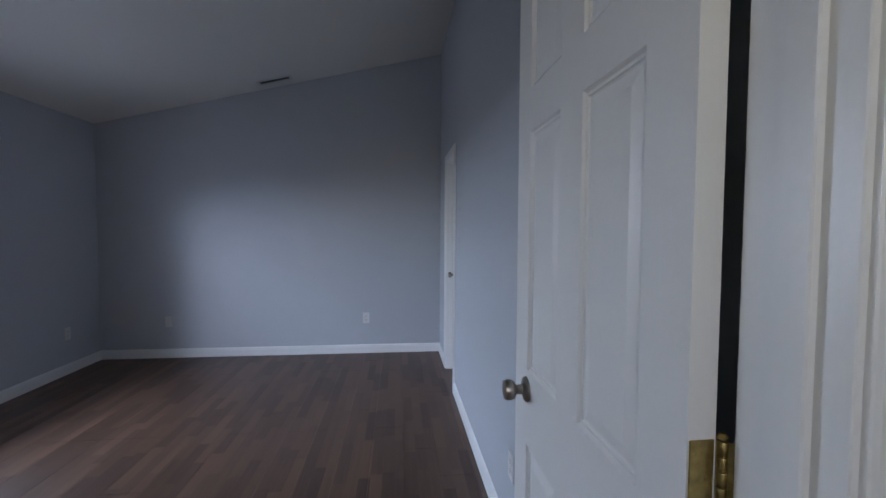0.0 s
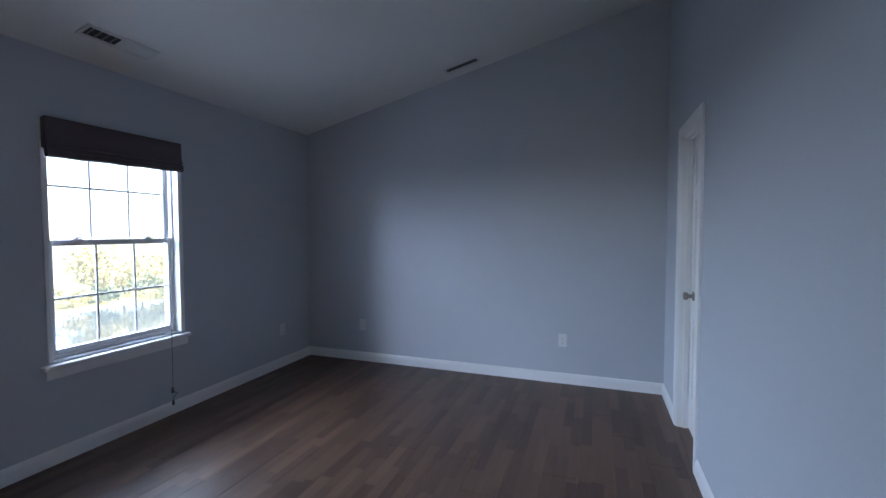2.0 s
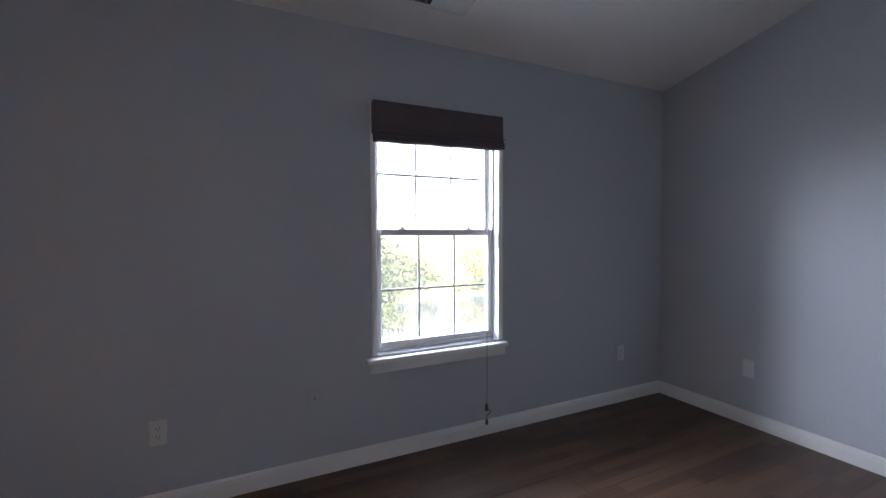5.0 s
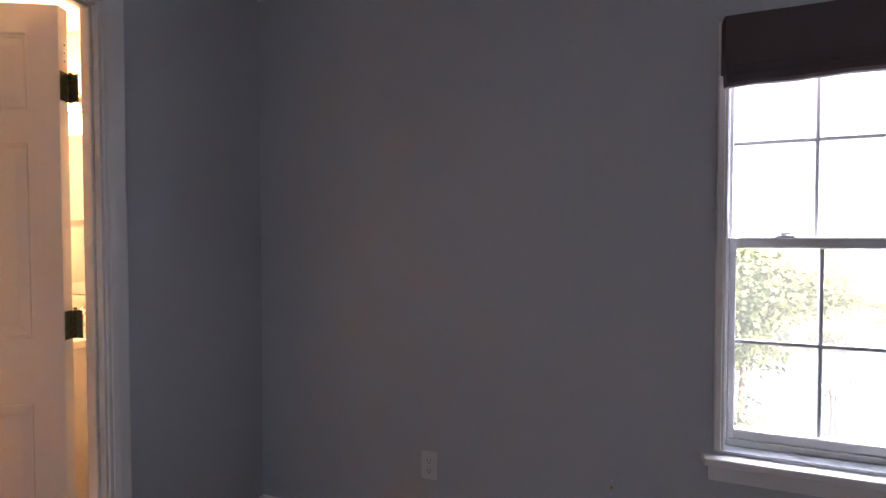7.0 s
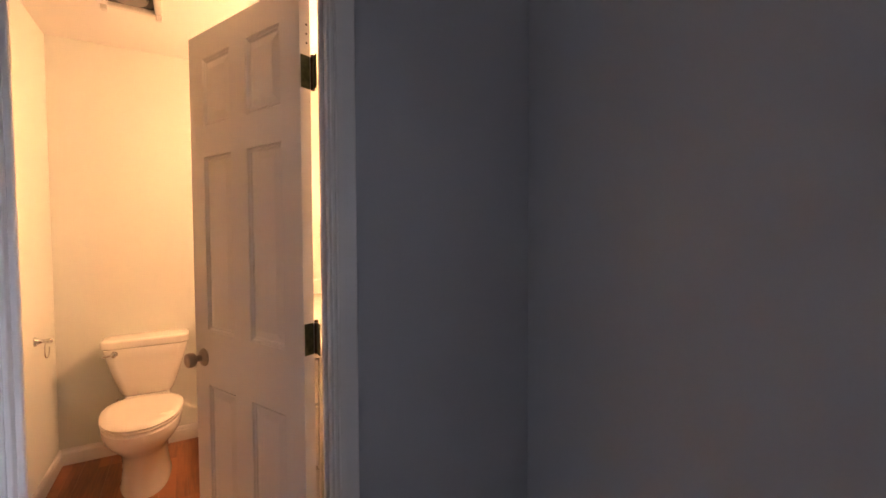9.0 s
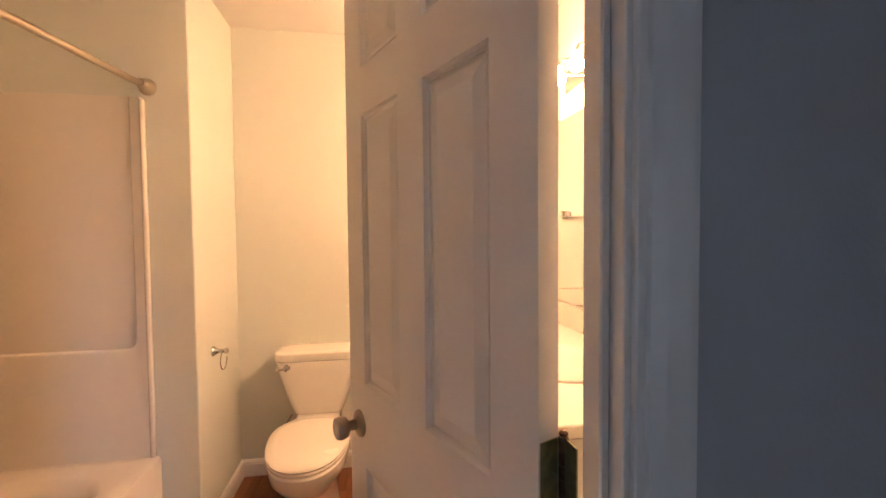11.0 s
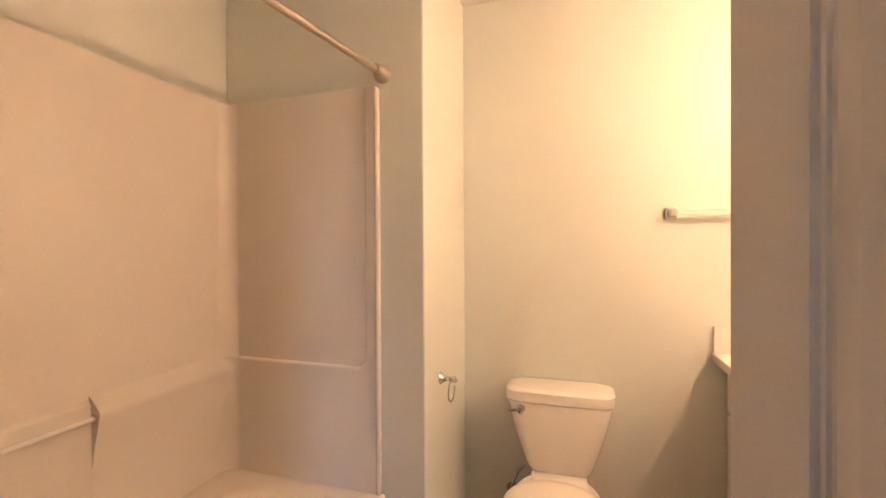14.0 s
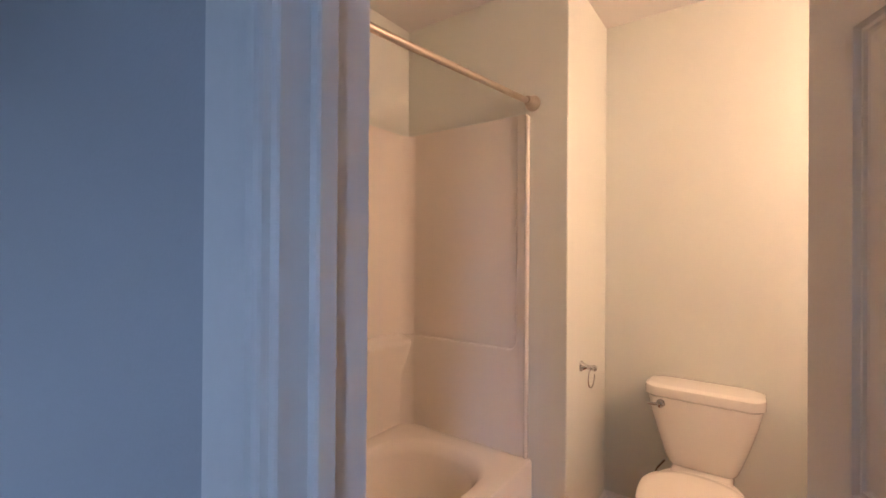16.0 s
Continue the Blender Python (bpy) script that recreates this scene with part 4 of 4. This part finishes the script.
for a in ((fx0, fx1, fy0, fy0 + 0.03), (fx0, fx1, fy1 - 0.03, fy1), (fx0, fx0 + 0.03, fy0 + 0.03, fy1 - 0.03), (fx1 - 0.03, fx1, fy0 + 0.03, fy1 - 0.03)):
    box(bm, *a, ZB - 0.022, ZB - 0.0005, 0.004)
part("frame", bm, M_VENT, fn)
# the shade inside the fan is put in as a dark sheet
bm = bmesh.new()
box(bm, fx0 + 0.03, fx1 - 0.03, fy0 + 0.03, fy1 - 0.03, ZB - 0.003, ZB - 0.001)
part("housing", bm, M_DUCT, fn)
for xx in (fx0 + 0.002, fx1 - 0.026):
    bm = bmesh.new()
    box(bm, xx, xx + 0.024, fy0 + 0.001, fy0 + 0.03, ZB - 0.045, ZB - 0.021, 0.003)
    part("spring_clip", bm, M_VENT, fn)
bm = bmesh.new()
lathe(bm, ((0.075, 0), (0.07, -0.012), (0.03, -0.016)), "z", ((fx0 + fx1) / 2, (fy0 + fy1) / 2, ZB - 0.0028), 20)
part("blower_cap", bm, M_VENTDARK, fn, "dark blower cap", True)

# ---- outdoors ----
M_GRASS = mat("grass", (0.20, 0.19, 0.07), 0.9, var=0.4, scale=0.5, bump=0.5, bump_scale=6, fine=0.3)
M_WATER = mat("pond_water", (0.05, 0.06, 0.06), 0.06, var=0.1, scale=0.4, bump=0.25, bump_scale=2.5)
M_BARK = mat("bark", (0.13, 0.10, 0.08), 0.9, var=0.3, scale=8, bump=0.6, bump_scale=20)
M_LEAF = mat("leaves_green", (0.12, 0.15, 0.075), 0.6, var=0.4, scale=1.5)
M_LEAFY = mat("leaves_yellow", (0.42, 0.37, 0.15), 0.6, var=0.4, scale=1.5)
GZ = -3.3


def shore(y):
    return -9.0 + 1.2 * math.sin(y * 0.13) + 0.5 * math.sin(y * 0.37 + 1)


bm = bmesh.new()
NX, NY = 70, 60
xs = [-3.05 - 600 * (k / NX) ** 3 for k in range(NX + 1)]
ys2 = [3.3 + 500 * ((k / NY) * 2 - 1) ** 3 for k in range(NY + 1)]
grid = []
for x in xs:
    row = []
    for y in ys2:
        far = -31 + 3 * math.sin(y * 0.06) + 1.5 * math.sin(y * 0.17)
        inw = min(shore(y) - x, x - far)
        dz = -min(max(inw, 0) * 0.4, 1.0) if inw > 0 else min(-inw * 0.10, 1.6) * (0.35 if x > shore(y) else 1)
        row.append(bm.verts.new((x, y, GZ + dz + 0.06 * noise.noise((x * 0.3, y * 0.3, 0)))))
    grid.append(row)
for i in range(NX):
    for j in range(NY):
        bm.faces.new((grid[i][j], grid[i][j + 1], grid[i + 1][j + 1], grid[i + 1][j]))
# the same sheet runs on under and behind the house
back = [[bm.verts.new((x, y, GZ)) for y in ys2] for x in (-2.9, 30, 400)]
for ra, rb in ((grid[0], back[0]), (back[0], back[1]), (back[1], back[2])):
    for j in range(NY):
        bm.faces.new((ra[j], ra[j + 1], rb[j + 1], rb[j]))
tagged(obj("ground", bm, M_GRASS, smooth=True), "grassy bank round a pond", "ground", kind="structure")
bm = bmesh.new()
box(bm, -38, -6.0, -90, 95, GZ - 0.4, GZ - 0.12)
tagged(obj("water", bm, M_WATER), "still pond reflecting the bright sky", "water", kind="structure")


def leaf_cloud(bm, c, r, n, size, rng, squash=0.8):
    for _ in range(n):
        while True:
            p = Vector((rng.uniform(-1, 1), rng.uniform(-1, 1), rng.uniform(-1, 1)))
            if 0.25 < p.length < 1:
                break
        p = Vector(c) + Vector((p.x * r, p.y * r, p.z * r * squash))
        u = Vector((rng.gauss(0, 1), rng.gauss(0, 1), rng.gauss(0, 1))).normalized()
        v2 = u.orthogonal().normalized()
        s2 = size * rng.uniform(0.6, 1.3)
        bm.faces.new([bm.verts.new(p + q) for q in (u * s2, v2 * s2 * 0.5, -u * s2, -v2 * s2 * 0.5)])


def tree(name, label, x, y, z, h, spread, material, seed, leaves=420, size=0.16, trunk=0.12, lean=0.0):
    rng = random.Random(seed)
    tr = thing(name, label, "tree" if name == "tree" else "shrub", group="trees by the pond", m=pose(x, y, z))
    bm = bmesh.new()
    top = Vector((lean, lean * 0.5, h * 0.75))
    tips = [top]
    rings = []
    for k in range(7):
        f = k / 6
        c = top * f + Vector((0.08 * math.sin(3 * f + seed), 0.08 * math.cos(2.3 * f + seed), 0))
        rr = trunk * (1 - 0.8 * f)
        rings.append([(c.x + rr * math.cos(a), c.y + rr * math.sin(a), c.z) for a in [2 * math.pi * q / 8 for q in range(8)]])
    loft(bm, rings)
    for k in range(9):
        f = rng.uniform(0.25, 0.95)
        a = rng.uniform(0, 2 * math.pi)
        b = top * f
        e = b + Vector((math.cos(a) * spread * rng.uniform(0.5, 1), math.sin(a) * spread * rng.uniform(0.5, 1), h * rng.uniform(0.1, 0.3)))
        mid = (b + e) / 2 + Vector((0, 0, 0.1 * h))
        tube(bm, [b, mid, e], trunk * 0.22, 5)
        tips += [mid, e]
        for _ in range(2):
            e2 = mid + Vector((rng.uniform(-1, 1), rng.uniform(-1, 1), rng.uniform(0.0, 0.8))) * spread * 0.5
            tube(bm, [mid, (mid + e2) / 2 + Vector((0, 0, 0.05)), e2], trunk * 0.1, 4)
            tips.append(e2)
    part("trunk", bm, M_BARK, tr, "", True)
    if leaves:
        bm = bmesh.new()
        for q in tips:
            leaf_cloud(bm, q, spread * rng.uniform(0.28, 0.5), leaves // len(tips) + 1, size, rng)
        part("crown", bm, material, tr)
    return tr


rng = random.Random(11)
tree("tree", "leafy green tree on the pond bank", -13.6, 6.3, GZ - 0.3, 4.5, 1.6, M_LEAF, 3, 7000, 0.085, 0.09)
tree("shrub", "green shrub at the water's edge", -12.2, 5.2, GZ - 0.6, 1.9, 0.9, M_LEAF, 5, 900, 0.06, 0.05)
tree("shrub", "bare branching shrub at the water's edge", -15.6, 9.0, GZ - 0.6, 2.2, 1.0, M_LEAF, 8, 40, 0.04, 0.06)
for k in range(26):
    yy = -22 + 2.6 * k + rng.uniform(-0.8, 0.8)
    xx = -35.0 + rng.uniform(-1.5, 1.0) + 3 * math.sin(yy * 0.06)
    yel = rng.random() < 0.85
    tree("tree", "yellow-green autumn tree across the pond" if yel else "green tree across the pond", xx, yy, GZ + 0.1, rng.uniform(1.8, 3.4), rng.uniform(1.3, 2.2), M_LEAFY if yel else M_LEAF, 20 + k, 900, 0.17, 0.12)
for k in range(30):
    yy = -20 + 2.1 * k + rng.uniform(-0.8, 0.8)
    xx = -32.6 + rng.uniform(-0.6, 0.6) + 3 * math.sin(yy * 0.06)
    tree("shrub", "low green shrub on the far bank", xx, yy, GZ - 0.1, rng.uniform(0.9, 1.7), rng.uniform(0.9, 1.5), M_LEAF if k % 3 else M_LEAFY, 60 + k, 420, 0.12, 0.04)

# ---- floor boards ----
SHARED = {}


def board(parent, x0, x1, y0, y1, z, material):
    key = (round(x1 - x0, 4), round(y1 - y0, 4), material.name)
    if key not in SHARED:
        hx, hy, e = (x1 - x0) / 2 - 0.0004, (y1 - y0) / 2 - 0.0004, 0.0007
        bm = bmesh.new()
        loft(bm, [[(sx * (hx - q), sy * (hy - q), zz) for sx, sy in ((-1, -1), (1, -1), (1, 1), (-1, 1))] for q, zz in ((0, -0.009), (0, -0.0008), (e, 0))], cap0=False)
        bmesh.ops.recalc_face_normals(bm, faces=bm.faces)
        me = bpy.data.meshes.new("plank")
        bm.to_mesh(me)
        bm.free()
        me.materials.append(material)
        SHARED[key] = me
    ob = new("plank", SHARED[key])
    ob.location = ((x0 + x1) / 2, (y0 + y1) / 2, z)
    ob.parent = parent


def lay(parent, x0, x1, y0, y1, wd, ln, z, material, seed):
    rng = random.Random(seed)
    x = x0
    while x < x1 - 0.001:
        xe = min(x + wd, x1)
        y = y0
        first = ln * rng.choice((0.25, 0.5, 0.75, 1.0))
        while y < y1 - 0.001:
            ye = min(y + first, y1)
            if y1 - ye < 0.12:
                ye = y1
            first = ln
            board(parent, x, xe, y, ye, z, material)
            y = ye
        x = xe


lay(floor, XW, XE, YS, YN, 0.19, 1.2, 0.0, M_FLOOR, 1)
lay(floor, -0.30, XE, BY_S, YS, 0.19, 1.2, 0.0, M_FLOOR, 2)
lay(floor_bath, XW + 0.012, BX_E, BY_S, YS, 0.127, 0.9, 0.0, M_BFLOOR, 3)
lay(floor, XE, XE + 0.115, CLOSET_OP[0], CLOSET_OP[1], 0.19, 1.2, 0.0, M_FLOOR, 4)
